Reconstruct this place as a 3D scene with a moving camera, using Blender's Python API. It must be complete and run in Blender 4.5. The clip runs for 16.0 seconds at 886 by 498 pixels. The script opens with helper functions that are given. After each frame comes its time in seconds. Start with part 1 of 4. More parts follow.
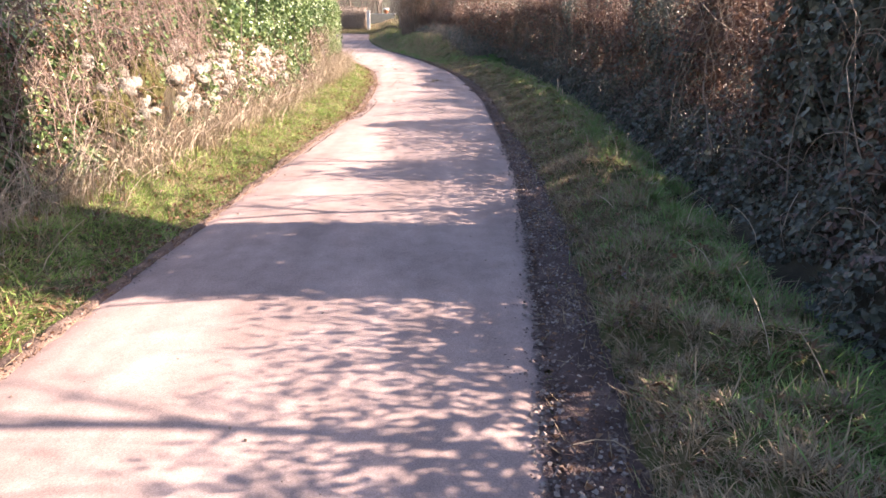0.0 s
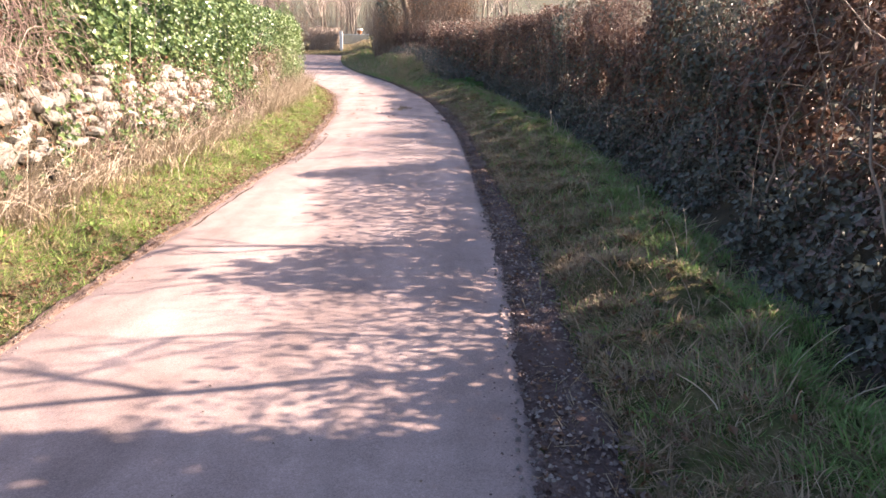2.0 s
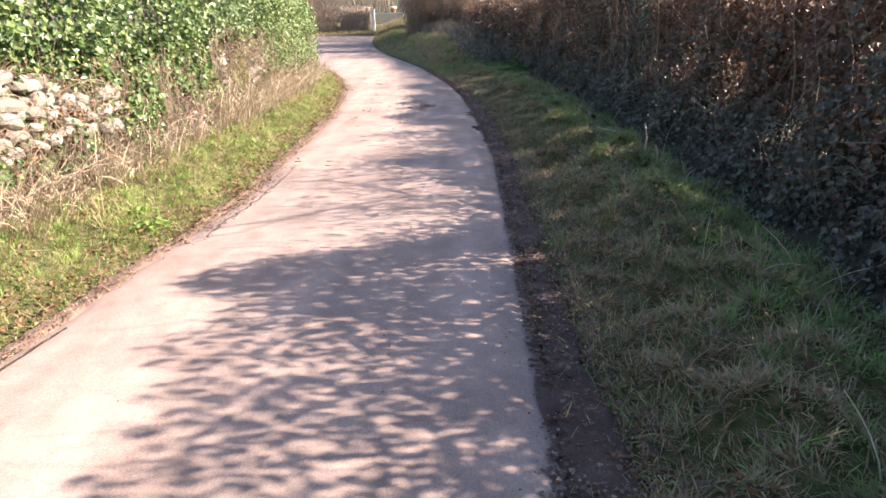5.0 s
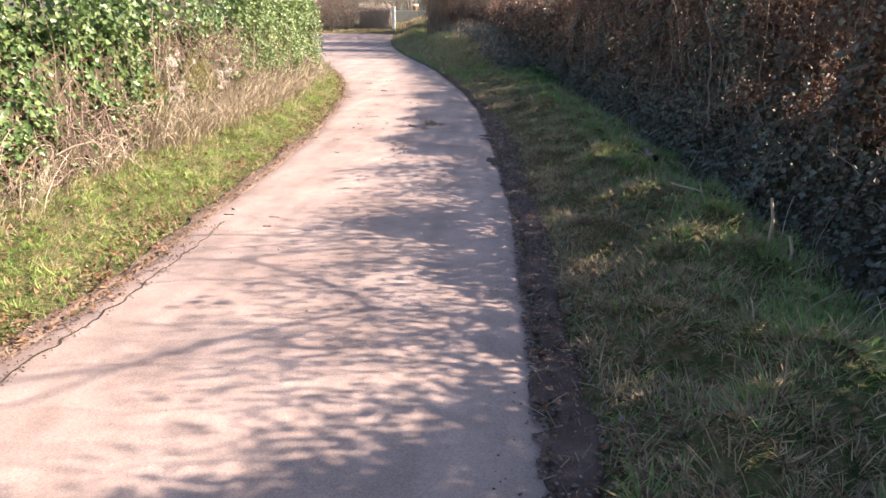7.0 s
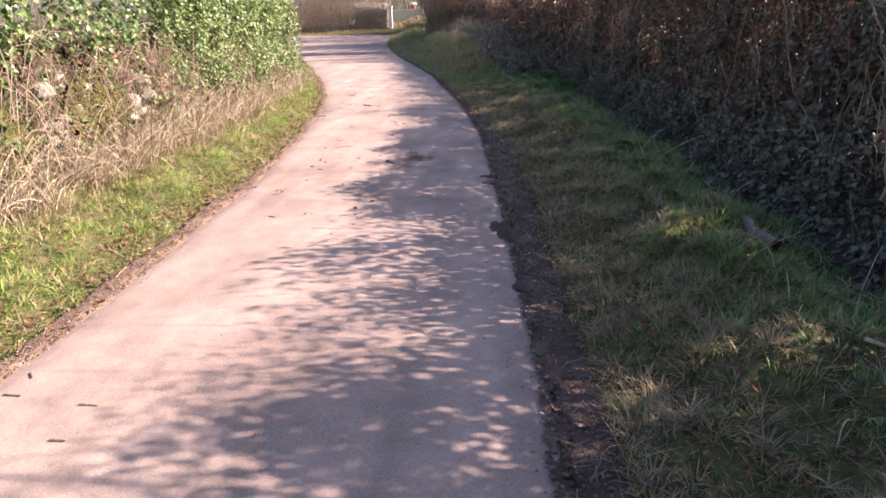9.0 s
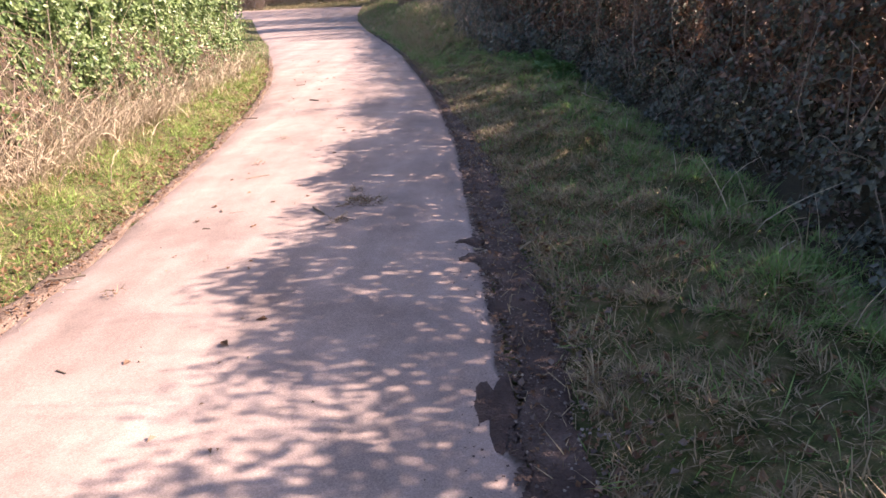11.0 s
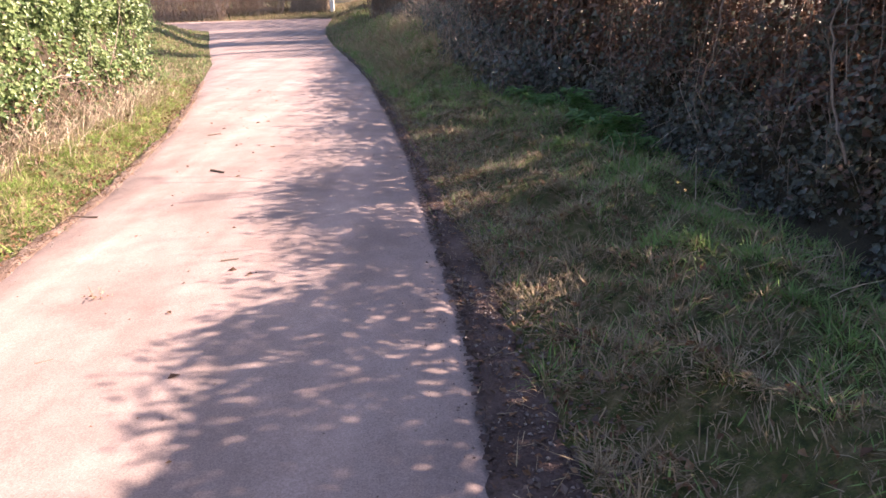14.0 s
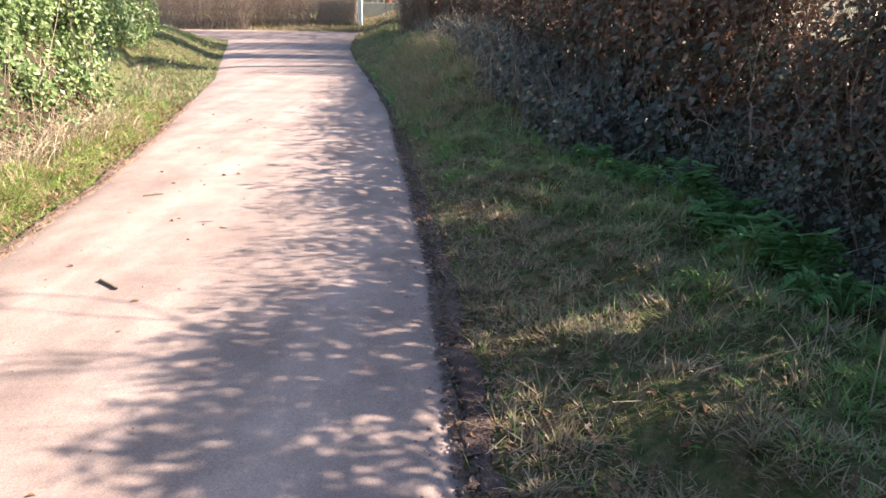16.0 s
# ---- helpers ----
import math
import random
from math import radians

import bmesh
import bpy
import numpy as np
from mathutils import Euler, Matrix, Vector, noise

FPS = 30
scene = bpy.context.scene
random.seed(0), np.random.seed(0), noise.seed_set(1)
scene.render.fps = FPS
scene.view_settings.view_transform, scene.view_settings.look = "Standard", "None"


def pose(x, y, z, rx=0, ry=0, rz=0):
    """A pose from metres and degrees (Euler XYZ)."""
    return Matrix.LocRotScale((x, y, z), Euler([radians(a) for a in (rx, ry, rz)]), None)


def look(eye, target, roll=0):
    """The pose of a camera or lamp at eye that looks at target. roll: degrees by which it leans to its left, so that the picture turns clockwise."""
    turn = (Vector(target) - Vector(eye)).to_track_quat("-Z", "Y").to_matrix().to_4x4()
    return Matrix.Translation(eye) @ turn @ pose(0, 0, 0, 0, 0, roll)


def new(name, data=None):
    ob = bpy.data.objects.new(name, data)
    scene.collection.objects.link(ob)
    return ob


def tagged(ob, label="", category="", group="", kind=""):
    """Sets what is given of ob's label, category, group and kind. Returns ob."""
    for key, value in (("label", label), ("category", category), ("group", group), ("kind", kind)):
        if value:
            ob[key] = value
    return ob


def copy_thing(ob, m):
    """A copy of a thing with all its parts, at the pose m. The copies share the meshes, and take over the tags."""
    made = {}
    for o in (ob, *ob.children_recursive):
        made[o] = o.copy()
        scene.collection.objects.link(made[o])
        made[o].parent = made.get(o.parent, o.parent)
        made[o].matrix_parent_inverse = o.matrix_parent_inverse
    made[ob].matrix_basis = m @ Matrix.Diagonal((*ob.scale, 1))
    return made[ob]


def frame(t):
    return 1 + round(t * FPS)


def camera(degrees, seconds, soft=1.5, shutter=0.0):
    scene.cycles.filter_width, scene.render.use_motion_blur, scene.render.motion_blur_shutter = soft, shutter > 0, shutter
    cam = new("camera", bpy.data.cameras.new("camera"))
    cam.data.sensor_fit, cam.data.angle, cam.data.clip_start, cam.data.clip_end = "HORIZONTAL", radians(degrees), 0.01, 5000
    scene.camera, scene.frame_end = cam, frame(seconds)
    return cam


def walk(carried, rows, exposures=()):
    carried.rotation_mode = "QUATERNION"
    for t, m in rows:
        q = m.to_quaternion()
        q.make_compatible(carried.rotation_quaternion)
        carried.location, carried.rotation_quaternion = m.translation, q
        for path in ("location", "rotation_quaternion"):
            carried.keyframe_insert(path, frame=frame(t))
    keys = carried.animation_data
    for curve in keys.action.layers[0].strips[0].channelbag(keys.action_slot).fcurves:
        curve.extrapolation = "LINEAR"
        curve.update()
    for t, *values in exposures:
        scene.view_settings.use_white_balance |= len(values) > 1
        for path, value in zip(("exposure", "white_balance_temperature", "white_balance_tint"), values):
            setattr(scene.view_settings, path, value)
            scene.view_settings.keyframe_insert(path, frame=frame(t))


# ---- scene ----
cam = camera(65.0, 16.0, soft=1.6)
METRES, EYE, TILT, LEAN, TURN = 22.1, 1.5, 0.0, 0.0, 0.0
ROWS = [
    (0.0, 0.0, 0.0, 0.0, 0.08, -18.04, -0.25),
    (0.5, 0.004, 0.0318, 0.0001, -0.23, -18.03, 2.84),
    (1.0, 0.0039, 0.0654, -0.0008, -0.04, -17.31, -0.14),
    (1.5, 0.0078, 0.0971, -0.0026, -2.26, -16.62, 1.03),
    (2.0, 0.0093, 0.1285, -0.0029, -1.67, -16.39, -0.45),
    (2.5, 0.0134, 0.158, -0.0035, -2.58, -15.48, 0.23),
    (3.0, 0.0149, 0.189, -0.0034, -0.96, -15.75, 0.09),
    (3.5, 0.0154, 0.2186, -0.0019, 0.18, -16.03, -0.51),
    (6.0, 0.0267, 0.3744, -0.0041, 2.23, -18.97, 2.33),
    (6.5, 0.0272, 0.4017, -0.0043, 2.49, -18.64, 1.79),
    (7.0, 0.0268, 0.4335, -0.0043, 3.54, -18.11, -0.14),
    (7.5, 0.0283, 0.4619, -0.0024, 5.27, -17.98, 0.81),
    (8.0, 0.0274, 0.4944, -0.0026, 5.23, -17.69, 1.6),
    (8.5, 0.0295, 0.5243, -0.0025, 4.45, -17.87, 3.1),
    (9.0, 0.0276, 0.5565, -0.0038, 3.69, -18.24, 1.46),
    (9.5, 0.029, 0.5871, -0.005, 2.95, -18.48, 1.82),
    (12.0, 0.0251, 0.7435, -0.0046, 1.83, -21.42, 2.64),
    (12.5, 0.0205, 0.7731, -0.0046, 2.41, -20.4, 3.23),
    (13.0, 0.0202, 0.8068, -0.0042, 2.5, -19.12, 3.76),
    (13.5, 0.0167, 0.838, -0.0056, 2.67, -18.56, 1.26),
    (14.0, 0.0183, 0.8717, -0.0076, 0.06, -19.69, 1.81),
    (14.5, 0.0163, 0.9014, -0.0082, 0.88, -20.6, 0.14),
    (15.0, 0.0159, 0.9347, -0.0086, 1.72, -18.59, -0.3),
    (15.5, 0.0149, 0.9647, -0.0089, 2.97, -17.92, 0.06),
    (16.0, 0.012, 0.9969, -0.0078, 2.53, -18.36, -0.58),
]
EXPOSURES = [(0.0, 2.27, 6650, 21), (3.5, 2.16, 6600, 18), (6.0, 2.06, 6500, 10), (9.0, 1.88, 6600, 20), (12.5, 2.12, 6700, 22), (13.9, 2.06, 6750, 25), (15.0, 2.13, 6550, 14), (16.0, 2.05, 6450, 9)]
walk(cam, [(t, pose(0, 0, EYE, TILT, LEAN, TURN) @ pose(METRES * x, METRES * y, METRES * z, 90 + pitch, roll, yaw)) for t, x, y, z, yaw, pitch, roll in ROWS], EXPOSURES)

# ---- light ----
SUN_EL, SUN_AZ = 31.0, 87.0          # degrees; azimuth clockwise from +y
world = bpy.data.worlds.new("world")
scene.world = world
world.use_nodes = True
_n = world.node_tree.nodes
_sky = _n.new("ShaderNodeTexSky")
_sky.sky_type = "NISHITA"
_sky.sun_disc = False
_sky.sun_elevation, _sky.sun_rotation = radians(SUN_EL), radians(SUN_AZ)
_sky.air_density, _sky.dust_density = 1.0, 1.2
_n["Background"].inputs["Strength"].default_value = 0.073
world.node_tree.links.new(_sky.outputs[0], _n["Background"].inputs["Color"])
sun = new("sun", bpy.data.lights.new("sun", "SUN"))
sun.data.energy, sun.data.angle, sun.data.color = 5.0, radians(0.55), (1.0, 0.84, 0.68)
_e, _a = radians(SUN_EL), radians(SUN_AZ)
sun.matrix_world = look((40 * math.sin(_a) * math.cos(_e), 40 * math.cos(_a) * math.cos(_e), 40 * math.sin(_e)), (0, 0, 0))

# ---- materials ----


def material(name, ramp, scale=8.0, fine=60.0, rough=0.9, bump=0.3, spread="noise", spec=0.3, through_light=0.0, detail=6.0, mix=0.35):
    """A surface whose colour runs along ramp by noise, by piece or by object, with fine grain and relief."""
    m = bpy.data.materials.new(name)
    m.use_nodes = True
    nt = m.node_tree
    n, ln = nt.nodes, nt.links
    b = n["Principled BSDF"]
    b.inputs["Roughness"].default_value = rough
    b.inputs["Specular IOR Level"].default_value = spec
    tc = n.new("ShaderNodeTexCoord")
    big = n.new("ShaderNodeTexNoise")
    big.inputs["Scale"].default_value, big.inputs["Detail"].default_value = scale, detail
    ln.new(tc.outputs["Object"], big.inputs["Vector"])
    small = n.new("ShaderNodeTexNoise")
    small.inputs["Scale"].default_value, small.inputs["Detail"].default_value = fine, 4.0
    ln.new(tc.outputs["Object"], small.inputs["Vector"])
    cr = n.new("ShaderNodeValToRGB")
    el = cr.color_ramp.elements
    while len(el) < len(ramp):
        el.new(0.5)
    for k, (p, c) in enumerate(ramp):
        el[k].position, el[k].color = p, (*c, 1)
    if spread == "noise":
        ln.new(big.outputs["Fac"], cr.inputs["Fac"])
    else:
        g = n.new("ShaderNodeNewGeometry" if spread == "island" else "ShaderNodeObjectInfo")
        mx = n.new("ShaderNodeMath")
        mx.operation = "MULTIPLY_ADD"
        ln.new(g.outputs["Random Per Island" if spread == "island" else "Random"], mx.inputs[0])
        mx.inputs[1].default_value = 1 - mix
        ad = n.new("ShaderNodeMath")
        ad.operation = "MULTIPLY"
        ln.new(big.outputs["Fac"], ad.inputs[0])
        ad.inputs[1].default_value = mix
        ln.new(ad.outputs[0], mx.inputs[2])
        ln.new(mx.outputs[0], cr.inputs["Fac"])
    hs = n.new("ShaderNodeHueSaturation")
    vm = n.new("ShaderNodeMapRange")
    vm.inputs["From Min"].default_value, vm.inputs["From Max"].default_value = 0.3, 0.7
    vm.inputs["To Min"].default_value, vm.inputs["To Max"].default_value = 0.78, 1.2
    ln.new(small.outputs["Fac"], vm.inputs["Value"])
    ln.new(vm.outputs[0], hs.inputs["Value"])
    ln.new(cr.outputs["Color"], hs.inputs["Color"])
    ln.new(hs.outputs["Color"], b.inputs["Base Color"])
    if bump:
        bp = n.new("ShaderNodeBump")
        bp.inputs["Strength"].default_value, bp.inputs["Distance"].default_value = bump, 0.02
        ln.new(small.outputs["Fac"], bp.inputs["Height"])
        ln.new(bp.outputs["Normal"], b.inputs["Normal"])
    if through_light:
        tr = n.new("ShaderNodeBsdfTranslucent")
        ln.new(hs.outputs["Color"], tr.inputs["Color"])
        ms = n.new("ShaderNodeMixShader")
        ms.inputs["Fac"].default_value = through_light
        ln.new(b.outputs[0], ms.inputs[1])
        ln.new(tr.outputs[0], ms.inputs[2])
        ln.new(ms.outputs[0], n["Material Output"].inputs["Surface"])
    return m


def road_material():
    """Worn tarmac: stone chips in a binder, tyre-polished bands along the lane, dusty and damp blotches."""
    m = material("worn_tarmac", [(0.25, (0.27, 0.203, 0.186)), (0.5, (0.35, 0.267, 0.245)), (0.75, (0.405, 0.315, 0.288))], 1.3, 160, 0.85, 0.0, detail=9)
    nt = m.node_tree
    n, ln = nt.nodes, nt.links
    b = n["Principled BSDF"]
    base = b.inputs["Base Color"].links[0].from_socket
    tc = n.new("ShaderNodeTexCoord")

    def spread(scale, node_type, out, low, high, a, c):
        mp = n.new("ShaderNodeMapping")
        mp.inputs["Scale"].default_value = scale
        ln.new(tc.outputs["Object"], mp.inputs["Vector"])
        tex = n.new(node_type)
        tex.inputs["Scale"].default_value = 1.0
        ln.new(mp.outputs[0], tex.inputs["Vector"])
        r = n.new("ShaderNodeMapRange")
        r.inputs["From Min"].default_value, r.inputs["From Max"].default_value = low, high
        r.inputs["To Min"].default_value, r.inputs["To Max"].default_value = a, c
        ln.new(tex.outputs[out], r.inputs["Value"])
        return r.outputs[0]

    chips = spread((95, 95, 95), "ShaderNodeTexVoronoi", "Color", 0.0, 1.0, 0.88, 1.1)
    bands = spread((2.6, 0.22, 1), "ShaderNodeTexNoise", "Fac", 0.35, 0.65, 0.84, 1.1)
    blots = spread((7, 5, 5), "ShaderNodeTexNoise", "Fac", 0.3, 0.7, 0.88, 1.1)
    for f in (chips, bands, blots):
        mul = n.new("ShaderNodeVectorMath")
        mul.operation = "SCALE"
        ln.new(base, mul.inputs[0])
        ln.new(f, mul.inputs["Scale"])
        base = mul.outputs[0]
    ln.new(base, b.inputs["Base Color"])
    bp = n.new("ShaderNodeBump")
    bp.inputs["Strength"].default_value, bp.inputs["Distance"].default_value = 0.2, 0.005
    ln.new(chips, bp.inputs["Height"])
    ln.new(bp.outputs["Normal"], b.inputs["Normal"])
    return m


M_ROAD = road_material()
M_SOIL = material("verge_soil", [(0.3, (0.035, 0.045, 0.017)), (0.45, (0.085, 0.1, 0.033)), (0.58, (0.14, 0.12, 0.06)), (0.72, (0.22, 0.18, 0.1))], 16.0, 120, 0.95, 1.0, detail=9)
# Earth darkened in colour for the shade in gaps between plants; also fills cracks.
M_EARTH = material("dark_gap_earth", [(0.3, (0.035, 0.028, 0.018)), (0.55, (0.06, 0.048, 0.03)), (0.75, (0.09, 0.075, 0.04))], 6.0, 90, 0.95, 0.9)
M_MUD = material("gutter_mud", [(0.3, (0.058, 0.038, 0.036)), (0.55, (0.1, 0.068, 0.062)), (0.75, (0.18, 0.127, 0.113))], 5.0, 90, 0.9, 0.9)
M_SILT = material("trodden_silt", [(0.3, (0.11, 0.073, 0.06)), (0.55, (0.18, 0.125, 0.1)), (0.75, (0.27, 0.195, 0.16))], 7.0, 90, 0.9, 0.8)
# Two tones of one grass: cooler for shade, then brighter and yellower for sun.
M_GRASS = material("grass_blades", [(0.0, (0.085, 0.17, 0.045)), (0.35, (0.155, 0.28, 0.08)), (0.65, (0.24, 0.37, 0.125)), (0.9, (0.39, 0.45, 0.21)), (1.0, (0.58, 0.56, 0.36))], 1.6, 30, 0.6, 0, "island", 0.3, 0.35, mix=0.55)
M_GRASS_LIT = material("sunlit_tone_grass_blades", [(0.0, (0.1, 0.19, 0.042)), (0.35, (0.19, 0.31, 0.072)), (0.65, (0.31, 0.42, 0.12)), (0.9, (0.48, 0.5, 0.22)), (1.0, (0.64, 0.61, 0.38))], 1.6, 30, 0.6, 0, "island", 0.3, 0.35, mix=0.5)
M_HAY = material("dry_grass", [(0.0, (0.2, 0.14, 0.09)), (0.4, (0.36, 0.27, 0.165)), (0.8, (0.52, 0.42, 0.27)), (1.0, (0.7, 0.62, 0.45))], 1.6, 30, 0.65, 0, "island", 0.3, 0.3, mix=0.5)
M_THATCH = material("matted_dead_grass", [(0.0, (0.13, 0.096, 0.066)), (0.4, (0.275, 0.212, 0.14)), (0.8, (0.47, 0.385, 0.255)), (1.0, (0.7, 0.61, 0.45))], 1.6, 30, 0.7, 0, "island", 0.3, 0.25, mix=0.5)
M_STRAW = material("dead_stalks", [(0.0, (0.24, 0.18, 0.13)), (0.4, (0.43, 0.345, 0.25)), (1.0, (0.7, 0.61, 0.48))], 4, 40, 0.7, 0, "island", 0.3, 0.15)
# Ivy and hedge leaves: the pale ramp ends are painted sun glints.
M_IVY = material("ivy_leaves", [(0.0, (0.034, 0.064, 0.028)), (0.4, (0.088, 0.15, 0.053)), (0.8, (0.2, 0.265, 0.1)), (1.0, (0.48, 0.5, 0.32))], 2, 50, 0.33, 0, "island", 0.5, 0.22)
M_BRIGHT = material("hedge_leaves", [(0.0, (0.055, 0.1, 0.04)), (0.4, (0.125, 0.19, 0.07)), (0.75, (0.25, 0.32, 0.13)), (1.0, (0.5, 0.54, 0.34))], 1.2, 50, 0.38, 0, "island", 0.5, 0.28)
M_DARK = material("bank_ivy_leaves", [(0.0, (0.042, 0.052, 0.042)), (0.45, (0.088, 0.1, 0.08)), (0.8, (0.15, 0.16, 0.125)), (0.92, (0.23, 0.19, 0.14)), (1.0, (0.36, 0.3, 0.22))], 2, 50, 0.45, 0, "island", 0.5, 0.2)
M_BROWN = material("withered_leaves", [(0.0, (0.10, 0.05, 0.03)), (0.5, (0.2, 0.11, 0.065)), (0.85, (0.32, 0.2, 0.12)), (1.0, (0.5, 0.38, 0.26))], 3, 50, 0.5, 0, "island", 0.4, 0.3)
M_RUSSET = material("russet_hedge_leaves", [(0.0, (0.068, 0.04, 0.031)), (0.5, (0.155, 0.09, 0.067)), (0.88, (0.28, 0.18, 0.13)), (1.0, (0.54, 0.44, 0.34))], 3, 50, 0.45, 0, "island", 0.4, 0.22)
M_DEADLEAF = material("grey_dead_leaves", [(0.0, (0.08, 0.058, 0.055)), (0.5, (0.15, 0.11, 0.1)), (0.9, (0.26, 0.2, 0.175)), (1.0, (0.45, 0.38, 0.33))], 3, 50, 0.5, 0, "island", 0.4, 0.2)
M_TWIG = material("twig_bark", [(0.0, (0.09, 0.068, 0.055)), (0.5, (0.18, 0.14, 0.11)), (1.0, (0.38, 0.31, 0.25))], 3, 60, 0.75, 0, "island", 0.3)
# Bark tone paled to carry the haze on the far trees; all bare crowns share it.
M_THICKET = material("haze_pale_brushwood", [(0.0, (0.22, 0.17, 0.14)), (0.5, (0.38, 0.31, 0.26)), (1.0, (0.58, 0.5, 0.42))], 3, 60, 0.8, 0, "island", 0.3)
M_BARK = material("tree_bark", [(0.3, (0.10, 0.08, 0.065)), (0.6, (0.2, 0.165, 0.135)), (0.8, (0.28, 0.25, 0.2))], 5, 50, 0.9, 0.6)
M_STONE = material("wall_stone", [(0.0, (0.18, 0.165, 0.14)), (0.5, (0.32, 0.297, 0.258)), (1.0, (0.5, 0.468, 0.415))], 9, 70, 0.9, 0.7, "object", 0.2, mix=0.5)
M_MOSS = material("moss", [(0.3, (0.07, 0.068, 0.025)), (0.6, (0.135, 0.125, 0.045)), (0.8, (0.2, 0.18, 0.08))], 14, 120, 0.95, 1.0)
M_FERN = material("fern_green", [(0.0, (0.07, 0.17, 0.05)), (1.0, (0.16, 0.32, 0.1))], 4, 40, 0.5, 0, "island", 0.4, 0.3)
M_GRIT = material("grit", [(0.0, (0.11, 0.085, 0.077)), (0.5, (0.22, 0.18, 0.165)), (1.0, (0.4, 0.36, 0.33))], 9, 90, 0.85, 0.3, "island")
M_FIELD = material("far_field", [(0.3, (0.07, 0.08, 0.045)), (0.55, (0.11, 0.11, 0.07)), (0.75, (0.16, 0.14, 0.105))], 0.35, 9, 0.95, 0.3)
M_WHITE = material("white_paint", [(0.3, (0.72, 0.7, 0.66)), (0.7, (0.82, 0.81, 0.78))], 6, 80, 0.6, 0.15)
M_CLAY = material("terracotta", [(0.3, (0.42, 0.17, 0.08)), (0.7, (0.55, 0.25, 0.13))], 6, 80, 0.8, 0.2)
M_RENDER = material("cream_render", [(0.3, (0.55, 0.48, 0.36)), (0.7, (0.68, 0.61, 0.48))], 3, 60, 0.9, 0.3)

# ---- mesh helpers ----
rng = np.random.default_rng(7)


def np_mesh(name, v, f, mat, smooth=False):
    """A mesh from an array of points and an array of equal faces."""
    me = bpy.data.meshes.new(name)
    v, f = np.asarray(v, np.float32), np.asarray(f, np.int32)
    k = f.shape[1]
    me.vertices.add(len(v))
    me.vertices.foreach_set("co", v.ravel())
    me.loops.add(f.size)
    me.loops.foreach_set("vertex_index", f.ravel())
    me.polygons.add(len(f))
    me.polygons.foreach_set("loop_start", np.arange(0, f.size, k, dtype=np.int32))
    me.polygons.foreach_set("loop_total", np.full(len(f), k, np.int32))
    me.polygons.foreach_set("use_smooth", np.full(len(f), smooth))
    me.materials.append(mat)
    me.update(calc_edges=True)
    return me


LEAFY = {"foliage", "withered_foliage", "ivy_foliage", "bank_ivy", "dead_leaf_cover", "dry_foliage", "brushwood", "cane_tangle", "tuft", "moss", "crown"}


def piece(name, me, parent=None, label="", kind="", category="", group=""):
    ob = new(name, me)
    ob.parent = parent
    if parent and name in LEAFY:
        kind = "stuff"
    return tagged(ob, label, category, group, kind)


def part(name, bm, mat, parent, label=""):
    me = bpy.data.meshes.new(name)
    bm.to_mesh(me)
    bm.free()
    me.materials.append(mat)
    return piece(name, me, parent, label)


def unit(a):
    return a / np.maximum(np.linalg.norm(a, axis=-1, keepdims=True), 1e-9)


def scatter(tv, tf, pos, face, size, along=None):
    """Copies of a small shape (x across, y along, z its face) turned so that z looks along face; along: where y points."""
    n = len(pos)
    z = unit(face)
    a = rng.normal(size=(n, 3)) if along is None else along
    y = unit(a - (a * z).sum(1, keepdims=True) * z)
    x = np.cross(y, z)
    s = np.asarray(size)
    s = s[:, None] if s.ndim == 1 else s
    loc = tv[None, :, :] * s[:, None, :]
    v = pos[:, None, :] + loc[..., 0:1] * x[:, None] + loc[..., 1:2] * y[:, None] + loc[..., 2:3] * z[:, None]
    f = tf[None] + (np.arange(n) * len(tv))[:, None, None]
    return v.reshape(-1, 3), f.reshape(-1, tf.shape[1])


def tubes(p, r, sides=4):
    """Tapered tubes along n lines of k points."""
    n, k, _ = p.shape
    d = unit(np.gradient(p, axis=1))
    ref = np.where(np.abs(d[..., 2:3]) > 0.8, np.array([1.0, 0, 0]), np.array([0, 0, 1.0]))
    u = unit(np.cross(d, ref))
    w = np.cross(d, u)
    ang = np.arange(sides) * 2 * np.pi / sides
    ring = u[:, :, None] * np.cos(ang)[:, None] + w[:, :, None] * np.sin(ang)[:, None]
    v = p[:, :, None] + ring * r[:, :, None, None]
    i = np.arange(n * k * sides).reshape(n, k, sides)
    j = np.roll(i, -1, axis=2)
    f = np.stack([i[:, :-1], j[:, :-1], j[:, 1:], i[:, 1:]], -1).reshape(-1, 4)
    return v.reshape(-1, 3), f


def joined(pairs):
    vs, fs, c = [], [], 0
    for v, f in pairs:
        vs.append(v)
        fs.append(f + c)
        c += len(v)
    return np.concatenate(vs), np.concatenate(fs)


def fan(points):
    """A leaf: outline points round a middle one."""
    k = len(points) - 1
    return np.array(points, float), np.array([(0, 1 + i, 1 + (i + 1) % k) for i in range(k)])


IVY = fan([(0, .42, -.06), (.12, 0, .03), (.5, .3, .1), (.24, .64, .03), (0, 1, 0), (-.24, .64, .03), (-.5, .3, .1)])
OVAL = fan([(0, .5, -.08), (0, 0, 0), (.33, .42, .07), (.16, .84, .04), (-.1, 1, -.04), (-.33, .45, .07)])
CURL = (np.array([(0, 0, -.05), (.34, .42, .14), (0, 1, -.1), (-.34, .42, .14)]), np.array([(0, 1, 2), (0, 2, 3)]))
BLADE = (np.array([(0, 0, 0), (.5, .45, .1), (-.5, .45, .1), (0, 1, .5)]), np.array([(0, 1, 2), (2, 1, 3)]))
